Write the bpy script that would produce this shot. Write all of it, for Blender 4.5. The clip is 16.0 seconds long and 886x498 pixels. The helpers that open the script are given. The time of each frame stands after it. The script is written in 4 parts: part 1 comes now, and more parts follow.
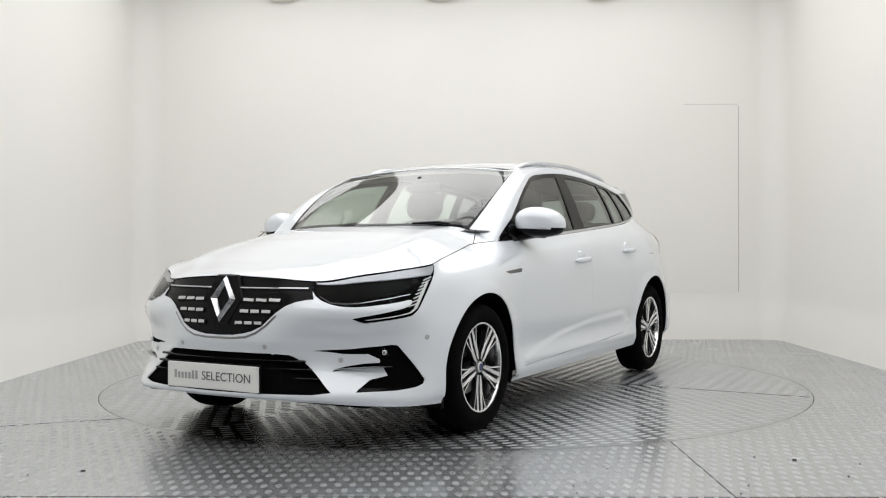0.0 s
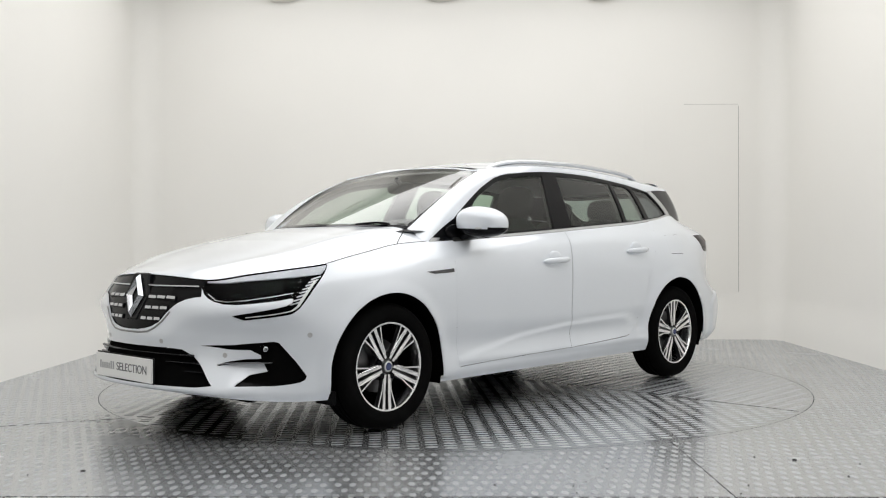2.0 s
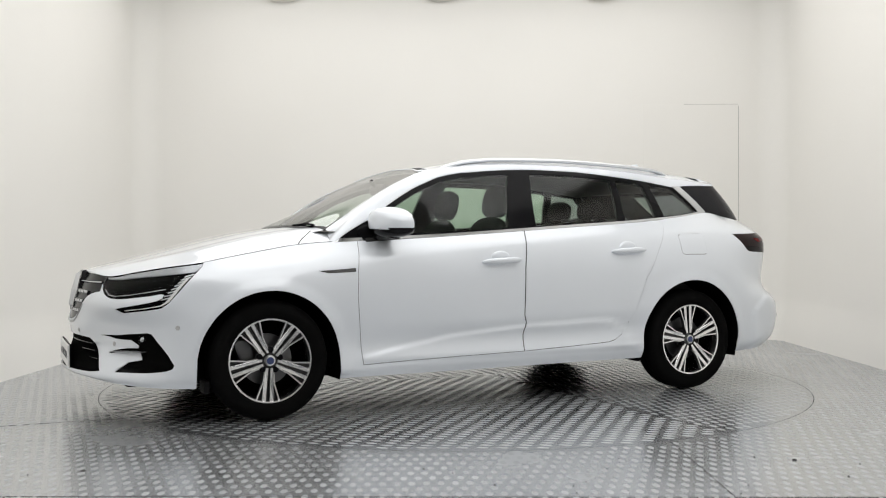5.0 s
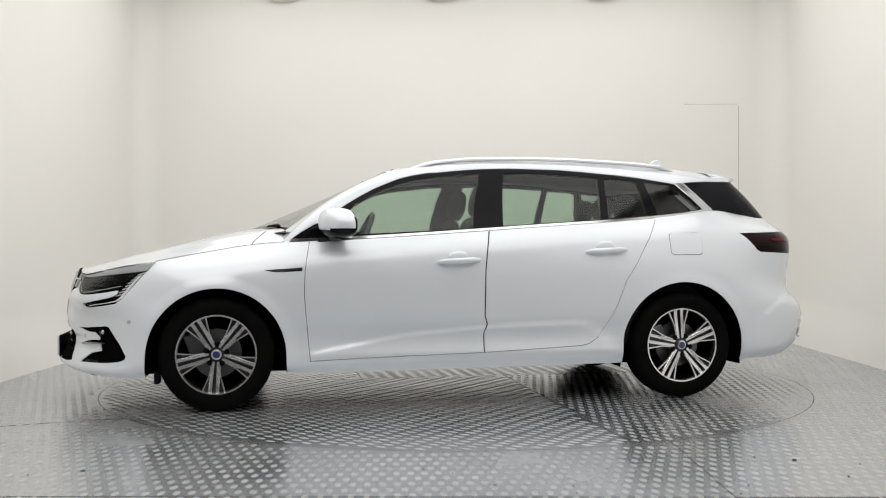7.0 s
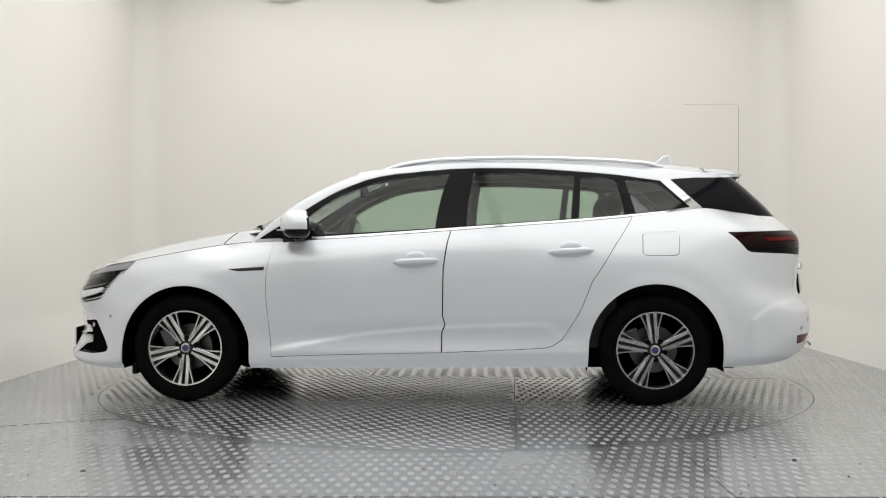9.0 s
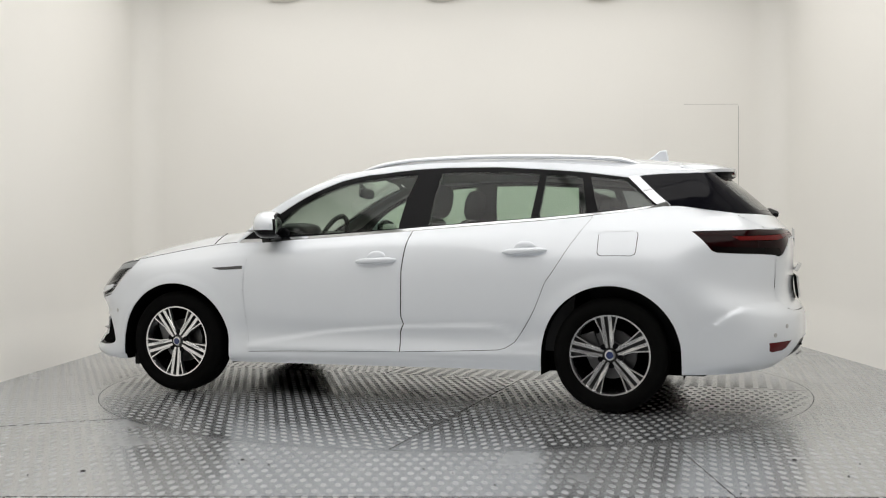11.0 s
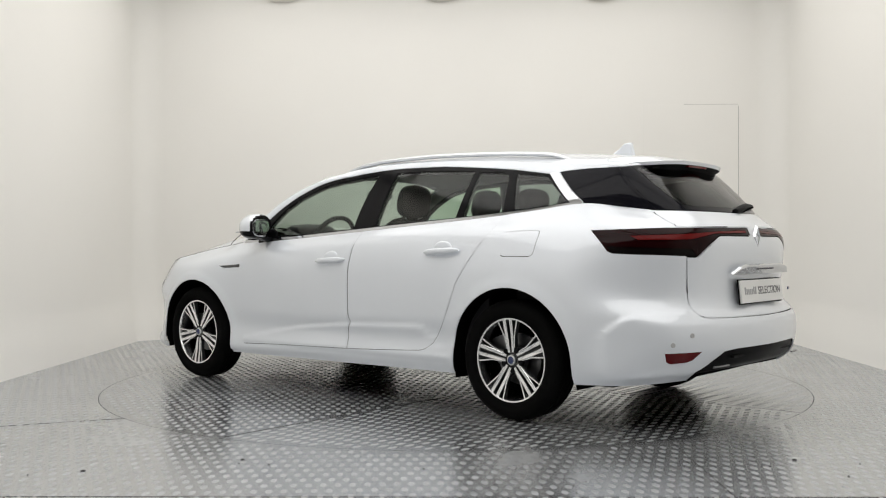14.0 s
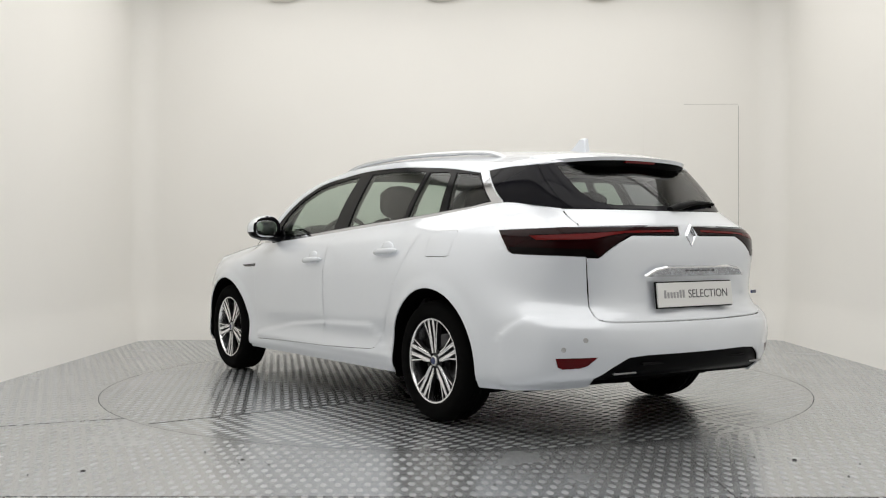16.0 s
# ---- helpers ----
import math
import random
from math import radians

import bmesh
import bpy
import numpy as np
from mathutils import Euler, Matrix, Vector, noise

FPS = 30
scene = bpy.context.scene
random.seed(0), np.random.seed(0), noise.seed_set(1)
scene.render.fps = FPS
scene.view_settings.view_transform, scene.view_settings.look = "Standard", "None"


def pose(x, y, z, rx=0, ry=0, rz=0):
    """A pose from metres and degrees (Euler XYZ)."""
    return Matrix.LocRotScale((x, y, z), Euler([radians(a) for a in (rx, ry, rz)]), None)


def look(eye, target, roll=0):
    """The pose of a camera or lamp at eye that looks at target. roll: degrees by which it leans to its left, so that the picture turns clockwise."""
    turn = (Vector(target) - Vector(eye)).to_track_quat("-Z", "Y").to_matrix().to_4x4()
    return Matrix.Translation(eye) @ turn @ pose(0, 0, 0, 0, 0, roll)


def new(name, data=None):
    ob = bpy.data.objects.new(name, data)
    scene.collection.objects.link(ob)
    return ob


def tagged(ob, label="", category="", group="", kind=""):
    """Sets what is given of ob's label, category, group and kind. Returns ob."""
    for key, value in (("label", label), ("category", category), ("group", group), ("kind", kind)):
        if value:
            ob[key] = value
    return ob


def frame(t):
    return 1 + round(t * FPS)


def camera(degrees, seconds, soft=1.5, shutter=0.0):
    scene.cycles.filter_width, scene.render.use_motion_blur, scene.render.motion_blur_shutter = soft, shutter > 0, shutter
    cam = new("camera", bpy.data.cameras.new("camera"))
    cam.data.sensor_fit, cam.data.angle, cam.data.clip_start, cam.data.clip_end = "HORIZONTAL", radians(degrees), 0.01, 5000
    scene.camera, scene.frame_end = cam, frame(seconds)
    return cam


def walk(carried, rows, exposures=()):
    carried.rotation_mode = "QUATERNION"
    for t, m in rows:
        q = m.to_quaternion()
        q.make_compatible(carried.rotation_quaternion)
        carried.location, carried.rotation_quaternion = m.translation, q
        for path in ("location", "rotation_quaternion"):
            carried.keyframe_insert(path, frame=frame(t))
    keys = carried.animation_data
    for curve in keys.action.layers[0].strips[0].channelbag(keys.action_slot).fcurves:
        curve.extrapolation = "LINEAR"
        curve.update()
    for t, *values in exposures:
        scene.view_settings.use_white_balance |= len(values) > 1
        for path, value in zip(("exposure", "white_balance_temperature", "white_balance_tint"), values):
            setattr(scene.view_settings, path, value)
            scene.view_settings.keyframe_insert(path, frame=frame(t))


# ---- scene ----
# ---- camera ----
cam = camera(48.47, 16.0, soft=1.15)
EYE = Vector((0.0, -6.613, 0.906))
AIM = EYE + 10 * Vector((math.sin(-0.01158), math.cos(-0.01158), -0.0025))
walk(cam, [(0.0, look(EYE, AIM, -0.11)), (16.0, look(EYE, AIM, -0.11))],
     exposures=[(0.0, 0.02, 6450, 10), (3.0, 0.01, 6480, 10), (6.5, -0.03, 6580, 10), (9.0, -0.07, 6640, 10), (12.5, -0.10, 6640, 10), (16.0, -0.06, 6620, 10)])

# ---- light ----
world = bpy.data.worlds.new("studio_dark")
world.use_nodes = True
world.node_tree.nodes["Background"].inputs["Color"].default_value = (0.75, 0.77, 0.8, 1)
world.node_tree.nodes["Background"].inputs["Strength"].default_value = 0.0
scene.world = world
CEILING = 3.75


def ceiling_lamp(x, y, wide, deep, watts):
    lamp = bpy.data.lights.new("soft_light", "AREA")
    lamp.shape, lamp.size, lamp.size_y, lamp.energy, lamp.color = "RECTANGLE", wide, deep, watts, (1.0, 0.992, 0.975)
    ob = new("soft_light", lamp)
    ob.location = (x, y, CEILING - 0.14)
    return ob


LAMPS = tuple((x, y, 2.80, 2.62, w) for y, w in ((1.2, 40), (-1.5, 36), (-4.2, 45)) for x in (-1.41, 1.49))
for lamp_row in LAMPS:
    ceiling_lamp(*lamp_row)


# ---- materials ----
def material(name, colour, rough=0.5, metal=0.0, coat=0.0, spec=0.5, vary=0.0, size=8.0, bump=0.0, bump_size=60.0, rough_vary=0.0, emit=0.0):
    """A painted, plastic or metal surface with mottling at two scales and a fine relief."""
    m = bpy.data.materials.new(name)
    m.use_nodes = True
    nt = m.node_tree
    b = nt.nodes["Principled BSDF"]
    b.inputs["Base Color"].default_value = (*colour, 1)
    b.inputs["Roughness"].default_value = rough
    b.inputs["Metallic"].default_value = metal
    b.inputs["Coat Weight"].default_value = coat
    b.inputs["Coat Roughness"].default_value = 0.03
    b.inputs["Specular IOR Level"].default_value = spec
    if emit:
        b.inputs["Emission Color"].default_value = (*colour, 1)
        b.inputs["Emission Strength"].default_value = emit
    if vary or bump or rough_vary:
        tc = nt.nodes.new("ShaderNodeTexCoord")
        big, fine = nt.nodes.new("ShaderNodeTexNoise"), nt.nodes.new("ShaderNodeTexNoise")
        big.inputs["Scale"].default_value, big.inputs["Detail"].default_value = size, 3
        fine.inputs["Scale"].default_value, fine.inputs["Detail"].default_value = bump_size, 4
        for n in (big, fine):
            nt.links.new(tc.outputs["Object"], n.inputs["Vector"])
        if vary:
            both = nt.nodes.new("ShaderNodeMath")
            both.operation = "MULTIPLY_ADD"
            both.inputs[1].default_value = 0.35
            nt.links.new(fine.outputs["Fac"], both.inputs[0])
            nt.links.new(big.outputs["Fac"], both.inputs[2])
            ramp = nt.nodes.new("ShaderNodeMapRange")
            ramp.inputs["From Min"].default_value, ramp.inputs["From Max"].default_value = 0.4, 0.95
            ramp.inputs["To Min"].default_value, ramp.inputs["To Max"].default_value = 1 - vary, 1 + vary
            nt.links.new(both.outputs[0], ramp.inputs["Value"])
            mix = nt.nodes.new("ShaderNodeVectorMath")
            mix.operation = "SCALE"
            mix.inputs[0].default_value = colour
            nt.links.new(ramp.outputs[0], mix.inputs["Scale"])
            nt.links.new(mix.outputs[0], b.inputs["Base Color"])
        if rough_vary:
            rr = nt.nodes.new("ShaderNodeMapRange")
            rr.inputs["From Min"].default_value, rr.inputs["From Max"].default_value = 0.3, 0.7
            rr.inputs["To Min"].default_value, rr.inputs["To Max"].default_value = rough - rough_vary, rough + rough_vary
            nt.links.new(big.outputs["Fac"], rr.inputs["Value"])
            nt.links.new(rr.outputs[0], b.inputs["Roughness"])
        if bump:
            bp = nt.nodes.new("ShaderNodeBump")
            bp.inputs["Strength"].default_value, bp.inputs["Distance"].default_value = bump, 0.002
            nt.links.new(fine.outputs["Fac"], bp.inputs["Height"])
            nt.links.new(bp.outputs[0], b.inputs["Normal"])
    return m


def glass(name, tint, ior=1.5, edge=5.0):
    """Thin tinted sheet: clear through, mirrored by angle."""
    m = bpy.data.materials.new(name)
    m.use_nodes = True
    nt = m.node_tree
    nt.nodes.remove(nt.nodes["Principled BSDF"])
    clear, gloss, mix, fr = (nt.nodes.new("ShaderNode" + k) for k in ("BsdfTransparent", "BsdfGlossy", "MixShader", "LayerWeight"))
    clear.inputs["Color"].default_value = (*tint, 1)
    gloss.inputs["Roughness"].default_value = 0.02
    fr.inputs["Blend"].default_value = 0.5
    steep, share = nt.nodes.new("ShaderNodeMath"), nt.nodes.new("ShaderNodeMath")
    steep.operation, share.operation = "POWER", "MULTIPLY_ADD"
    base = ((ior - 1) / (ior + 1)) ** 2
    steep.inputs[1].default_value, share.inputs[1].default_value, share.inputs[2].default_value = edge, 1 - base, base
    nt.links.new(fr.outputs["Facing"], steep.inputs[0])
    nt.links.new(steep.outputs[0], share.inputs[0])
    nt.links.new(share.outputs[0], mix.inputs[0])
    nt.links.new(clear.outputs[0], mix.inputs[1])
    nt.links.new(gloss.outputs[0], mix.inputs[2])
    nt.links.new(mix.outputs[0], nt.nodes["Material Output"].inputs["Surface"])
    return m


PAINT = material("pearl_white_paint", (0.735, 0.770, 0.822), 0.30, 0.12, 1.0, vary=0.012, size=3.0, bump_size=900.0)
GLOSS_BLACK = material("gloss_black_plastic", (0.005, 0.005, 0.006), 0.14, spec=0.10)
MATT_BLACK = material("grained_black_plastic", (0.006, 0.006, 0.0065), 0.55, spec=0.08, vary=0.15, size=20, bump=0.25, bump_size=700)
UNDER = material("underbody_black", (0.003, 0.003, 0.003), 0.95, spec=0.02)
CHROME = material("chrome", (0.58, 0.59, 0.61), 0.08, 1.0)
SATIN = material("satin_aluminium", (0.66, 0.67, 0.69), 0.3, 1.0)
LAMP_BLACK = material("black_lamp_housing", (0.003, 0.003, 0.0035), 0.35, spec=0.04)
TRIM_BLADE = material("dark_polished_trim", (0.11, 0.11, 0.115), 0.16, 1.0)
BROW = material("brushed_silver_lamp_trim", (0.40, 0.41, 0.43), 0.30, 0.7)
DARK_SATIN = material("dark_satin_metal", (0.26, 0.26, 0.27), 0.3, 1.0)
SENSOR = material("pale_grey_sensor", (0.45, 0.45, 0.46), 0.4)
SIDE_GLASS = glass("green_side_glass", (0.60, 0.71, 0.62), 1.5, 4.0)
DARK_GLASS = glass("dark_tailgate_glass", (0.42, 0.45, 0.45), 1.6)
SCREEN_GLASS = glass("windscreen_glass", (0.88, 0.92, 0.90), 1.8, 3.2)
LENS = glass("clear_lamp_lens", (0.93, 0.94, 0.95), 1.14)
BLACK_SHEET = material("black_glass_panel", (0.006, 0.006, 0.009), 0.05, spec=0.14)
RED_LENS = material("dark_red_lamp_lens", (0.010, 0.0006, 0.001), 0.07, spec=0.12)
RED_GLOW = material("red_lamp_band", (0.10, 0.004, 0.004), 0.15, spec=0.12, emit=0.05)
RED_REFLEX = material("red_reflector", (0.10, 0.003, 0.005), 0.15, spec=0.3)
SMOKE = material("smoked_lamp_lens", (0.004, 0.003, 0.003), 0.10, spec=0.08)
RUBBER = material("tyre_rubber", (0.0045, 0.0045, 0.0045), 0.85, spec=0.03, vary=0.2, size=12, bump=0.3, bump_size=300)
ALLOY = material("machined_alloy", (0.86, 0.86, 0.87), 0.22, 1.0, rough_vary=0.05, size=30)
ALLOY_DARK = material("black_lacquered_alloy", (0.012, 0.012, 0.013), 0.3, coat=0.4)
DISC = material("brake_steel", (0.15, 0.15, 0.155), 0.4, 1.0)
CLOTH = material("dark_grey_seat_cloth", (0.022, 0.022, 0.024), 0.9, vary=0.15, size=15, bump=0.4, bump_size=500)
LINING = material("light_grey_headliner", (0.42, 0.42, 0.40), 0.9, bump=0.2, bump_size=500)
TRIM_DARK = material("dark_cabin_trim", (0.014, 0.014, 0.015), 0.6, bump=0.2, bump_size=500)
PLATE = material("white_plate", (0.80, 0.80, 0.79), 0.35)
INK = material("grey_lettering", (0.10, 0.10, 0.11), 0.5)
PALE_INK = material("pale_grey_ink", (0.36, 0.36, 0.37), 0.5)
BLUE = material("blue_enamel", (0.03, 0.045, 0.13), 0.25, coat=0.3)
WALL_PAINT = material("cream_white_wall_paint", (0.845, 0.83, 0.795), 0.42, vary=0.02, size=0.7, bump=0.12, bump_size=90, rough_vary=0.07)
# darker than the floor plate: shade below the car is put into its colour
STEEL = material("shaded_grey_tread_plate", (0.44, 0.457, 0.477), 0.22, 0.85, vary=0.05, size=2.2, bump=0.05, bump_size=160, rough_vary=0.04)
# paler than the turntable plate, in whose place a dark reflection is painted
STUD = material("pale_tread_studs", (0.47, 0.485, 0.502), 0.36, 0.58, vary=0.06, size=3.0, rough_vary=0.06)
# grey of the unseen end wall, set to cut bounce onto camera-facing sides
DIM_END_WALL = material("unseen_dim_end_wall", (0.20, 0.20, 0.197), 0.9, vary=0.1, size=2.0)
WARM_GREY = material("warm_grey_block", (0.80, 0.775, 0.73), 0.6)
FLOOR_PLATE = material("grey_steel_floor_plate", (0.50, 0.515, 0.532), 0.24, 0.78, vary=0.05, size=1.6, bump=0.05, bump_size=160, rough_vary=0.05)
# darker than the floor plate, whose paler colour carries the walls' reflection
FLOOR_STUD = material("dull_floor_studs", (0.465, 0.48, 0.497), 0.35, 0.70, vary=0.06, size=2.4, rough_vary=0.06)
# near black for plate seams, floor dirt and the bonnet's gap shade
SEAM = material("dark_seam_and_dirt", (0.03, 0.03, 0.03), 0.9)


# ---- mesh helpers ----
def part(name, bm, mat, parent, label="", soft=False):
    """Links a bmesh as one mesh object under a thing or a part."""
    me = bpy.data.meshes.new(name)
    bm.to_mesh(me)
    bm.free()
    for m in mat if isinstance(mat, (list, tuple)) else (mat,):
        me.materials.append(m)
    if soft:
        me.shade_smooth()
        me.set_sharp_from_angle(angle=radians(38))
    ob = new(name, me)
    ob.parent = parent
    return tagged(ob, label)


def box(x0, x1, y0, y1, z0, z1, bevel=0.0, seg=2):
    bm = bmesh.new()
    bmesh.ops.create_cube(bm, size=1)
    for v in bm.verts:
        v.co = Vector(((x0 + x1) / 2 + v.co.x * (x1 - x0), (y0 + y1) / 2 + v.co.y * (y1 - y0), (z0 + z1) / 2 + v.co.z * (z1 - z0)))
    if bevel:
        bmesh.ops.bevel(bm, geom=bm.edges[:], offset=bevel, segments=seg, affect="EDGES", profile=0.6)
    return bm


def lathe(profile, steps=64, axis="Y"):
    """Turns a profile of (radius, along the axis) about the Y axis."""
    bm = bmesh.new()
    rings = []
    for r, a in profile:
        rings.append([bm.verts.new((r * math.cos(2 * math.pi * k / steps), a, r * math.sin(2 * math.pi * k / steps))) for k in range(steps)])
    for a, b in zip(rings, rings[1:]):
        for k in range(steps):
            bm.faces.new((a[k], b[k], b[(k + 1) % steps], a[(k + 1) % steps]))
    bmesh.ops.recalc_face_normals(bm, faces=bm.faces[:])
    return bm


def prism(outline, depth, bevel=0.0):
    """An outline in x and z, drawn out along y from 0 to depth."""
    bm = bmesh.new()
    low = [bm.verts.new((x, 0, z)) for x, z in outline]
    top = [bm.verts.new((x, depth, z)) for x, z in outline]
    n = len(outline)
    bm.faces.new(low)
    bm.faces.new(top[::-1])
    for k in range(n):
        bm.faces.new((low[k], top[k], top[(k + 1) % n], low[(k + 1) % n]))
    bmesh.ops.recalc_face_normals(bm, faces=bm.faces[:])
    if bevel:
        bmesh.ops.bevel(bm, geom=[e for e in bm.edges], offset=bevel, segments=1, affect="EDGES")
    return bm


def tube(path, wide, high, sides=12, taper=None):
    """A bar of oval section along a path; its width lies level."""
    bm = bmesh.new()
    rings = []
    p = [Vector(q) for q in path]
    for i, c in enumerate(p):
        d = (p[min(i + 1, len(p) - 1)] - p[max(i - 1, 0)]).normalized()
        side = d.cross(Vector((0, 0, 1)))
        side = side.normalized() if side.length > 1e-4 else Vector((1, 0, 0))
        up = side.cross(d)
        k = taper[i] if taper else 1.0
        rings.append([bm.verts.new(c + side * (wide / 2 * k * math.cos(a)) + up * (high / 2 * k * math.sin(a))) for a in (2 * math.pi * j / sides for j in range(sides))])
    for a, b in zip(rings, rings[1:]):
        for j in range(sides):
            bm.faces.new((a[j], a[(j + 1) % sides], b[(j + 1) % sides], b[j]))
    bm.faces.new(rings[0][::-1])
    bm.faces.new(rings[-1])
    bmesh.ops.recalc_face_normals(bm, faces=bm.faces[:])
    return bm


def blob(cx, cy, cz, rx, ry, rz, power=2.6, seg=28, rings=16):
    """A rounded block, fuller than an ellipsoid."""
    bm = bmesh.new()
    bmesh.ops.create_uvsphere(bm, u_segments=seg, v_segments=rings, radius=1)
    for v in bm.verts:
        n = (abs(v.co.x) ** power + abs(v.co.y) ** power + abs(v.co.z) ** power) ** (1 / power)
        v.co = Vector((cx + rx * v.co.x / n, cy + ry * v.co.y / n, cz + rz * v.co.z / n))
    return bm


def sheet(grid):
    """A net of places as one bmesh."""
    bm = bmesh.new()
    vs = [[bm.verts.new(p) for p in row] for row in grid]
    for i in range(len(vs) - 1):
        for j in range(len(vs[0]) - 1):
            bm.faces.new((vs[i][j], vs[i + 1][j], vs[i + 1][j + 1], vs[i][j + 1]))
    return bm


def joined(*parts):
    out = bmesh.new()
    for b in parts:
        me = bpy.data.meshes.new("tmp")
        b.to_mesh(me)
        b.free()
        out.from_mesh(me)
        bpy.data.meshes.remove(me)
    return out


def moved(bm, m):
    bmesh.ops.transform(bm, matrix=m, verts=bm.verts[:])
    return bm


def lettering(text, high, mat, name, parent, m):
    """Raised letters of the built-in font, facing along +y of the pose m."""
    cu = bpy.data.curves.new(name, "FONT")
    cu.body, cu.size, cu.extrude, cu.align_x, cu.align_y = text, high, 0.0006, "CENTER", "CENTER"
    tmp = bpy.data.objects.new(name, cu)
    me = bpy.data.meshes.new_from_object(tmp)
    bpy.data.objects.remove(tmp)
    bpy.data.curves.remove(cu)
    me.materials.clear()
    me.materials.append(mat)
    ob = new(name, me)
    ob.parent = parent
    ob.matrix_basis = m
    return ob


# ---- the studio ----
LEFT, RIGHT, BACK, FRONT = -3.11, 3.19, 3.01, -8.2


def wall_line(r, out):
    """The plan of the side and back walls, with rounded corners, set out by a distance."""
    pts = [(LEFT - out, FRONT)]
    for cx, cy, a0 in ((LEFT + r, BACK - r, 180), (RIGHT - r, BACK - r, 90)):
        pts += [(cx + (r + out) * math.cos(radians(a0 - 9 * k)), cy + (r + out) * math.sin(radians(a0 - 9 * k))) for k in range(11)]
    return pts + [(RIGHT + out, FRONT)]


def curved_wall():
    """One wall with rounded corners whose foot sweeps forward into the floor."""
    foot = [(0.062, 0.0), (0.060, 0.02), (0.050, 0.10), (0.034, 0.20), (0.018, 0.29), (0.006, 0.36), (0.0, 0.42)]
    prof = foot + [(0.0, 1.2), (0.0, 2.4), (0.0, CEILING + 0.2), (-0.16, CEILING + 0.2), (-0.16, -0.1)]
    grid = [[(x, y, z) for x, y in wall_line(0.26, -d)] for d, z in prof]
    bm = sheet(grid)
    bmesh.ops.recalc_face_normals(bm, faces=bm.faces[:])
    return tagged(part("wall_curved", bm, WALL_PAINT, None, "cream white studio wall with rounded corners", soft=True), category="wall", kind="structure")


def room():
    curved_wall()
    # added out of view; its dark grey dims the light from the camera end
    tagged(part("wall_front", box(LEFT - 0.1, RIGHT + 0.1, FRONT - 0.2, FRONT, -0.1, CEILING + 0.2), DIM_END_WALL, None, "unseen dark grey wall added behind the camera to dim that side"), category="wall", kind="structure")
    tagged(part("ceiling", box(LEFT - 0.1, RIGHT + 0.1, FRONT, BACK + 0.1, CEILING, CEILING + 0.15), WALL_PAINT, None, "plain white studio ceiling"), category="ceiling", kind="structure")
    for x, y, w, d, _ in LAMPS:
        thing = tagged(new("ceiling_light"), "wide white soft light panel under the ceiling", "light", "ceiling lights")
        thing.location = (x, y, CEILING)
        frame_bm = joined(box(-w / 2 - 0.03, w / 2 + 0.03, -d / 2 - 0.03, -d / 2, -0.12, 0), box(-w / 2 - 0.03, w / 2 + 0.03, d / 2, d / 2 + 0.03, -0.12, 0),
                          box(-w / 2 - 0.03, -w / 2, -d / 2, d / 2, -0.12, 0), box(w / 2, w / 2 + 0.03, -d / 2, d / 2, -0.12, 0))
        part("frame", frame_bm, PLATE, thing)
        part("diffuser", box(-w / 2, w / 2, -d / 2, d / 2, -0.11, -0.08), PLATE, thing)
    # a flush door in the back wall
    door = tagged(part("door_1", moved(box(0, 0.92, -0.02, 0.02, 0.45, 2.285, 0.002), pose(0, 0, 0)), WALL_PAINT, None, "flush cream door set into the studio wall"), category="door", kind="structure")
    door.matrix_basis = pose(1.845, BACK + 0.0192, 0, 0, 0, 0.0)
    # thin strips on the wall whose grey stands for shade in the door gap
    tagged(part("door_gap_shade", joined(box(2.767, 2.772, BACK - 0.0015, BACK + 0.01, 0.46, 2.27), box(2.24, 2.765, BACK - 0.0015, BACK + 0.01, 2.286, 2.2895)), material("door_shadow_gap", (0.42, 0.41, 0.39), 0.8), None, "thin grey strips painted as the shade line of the flush door"), category="trim", kind="structure")


    # three rounded grey blocks at the wall top, put for faint smudges there
    for x in (-1.67, -0.13, 1.43):
        lamp = tagged(new("wall_block"), "small warm grey rounded block high on the wall", "lamp", "wall lamps")
        lamp.location = (x, BACK, 3.372)
        part("housing", blob(0, -0.05, 0, 0.16, 0.06, 0.075, 2.8), WARM_GREY, lamp, soft=True)
        part("bracket", box(-0.03, 0.03, -0.02, 0.01, -0.02, 0.12, 0.004), WARM_GREY, lamp)


TABLE = 2.26


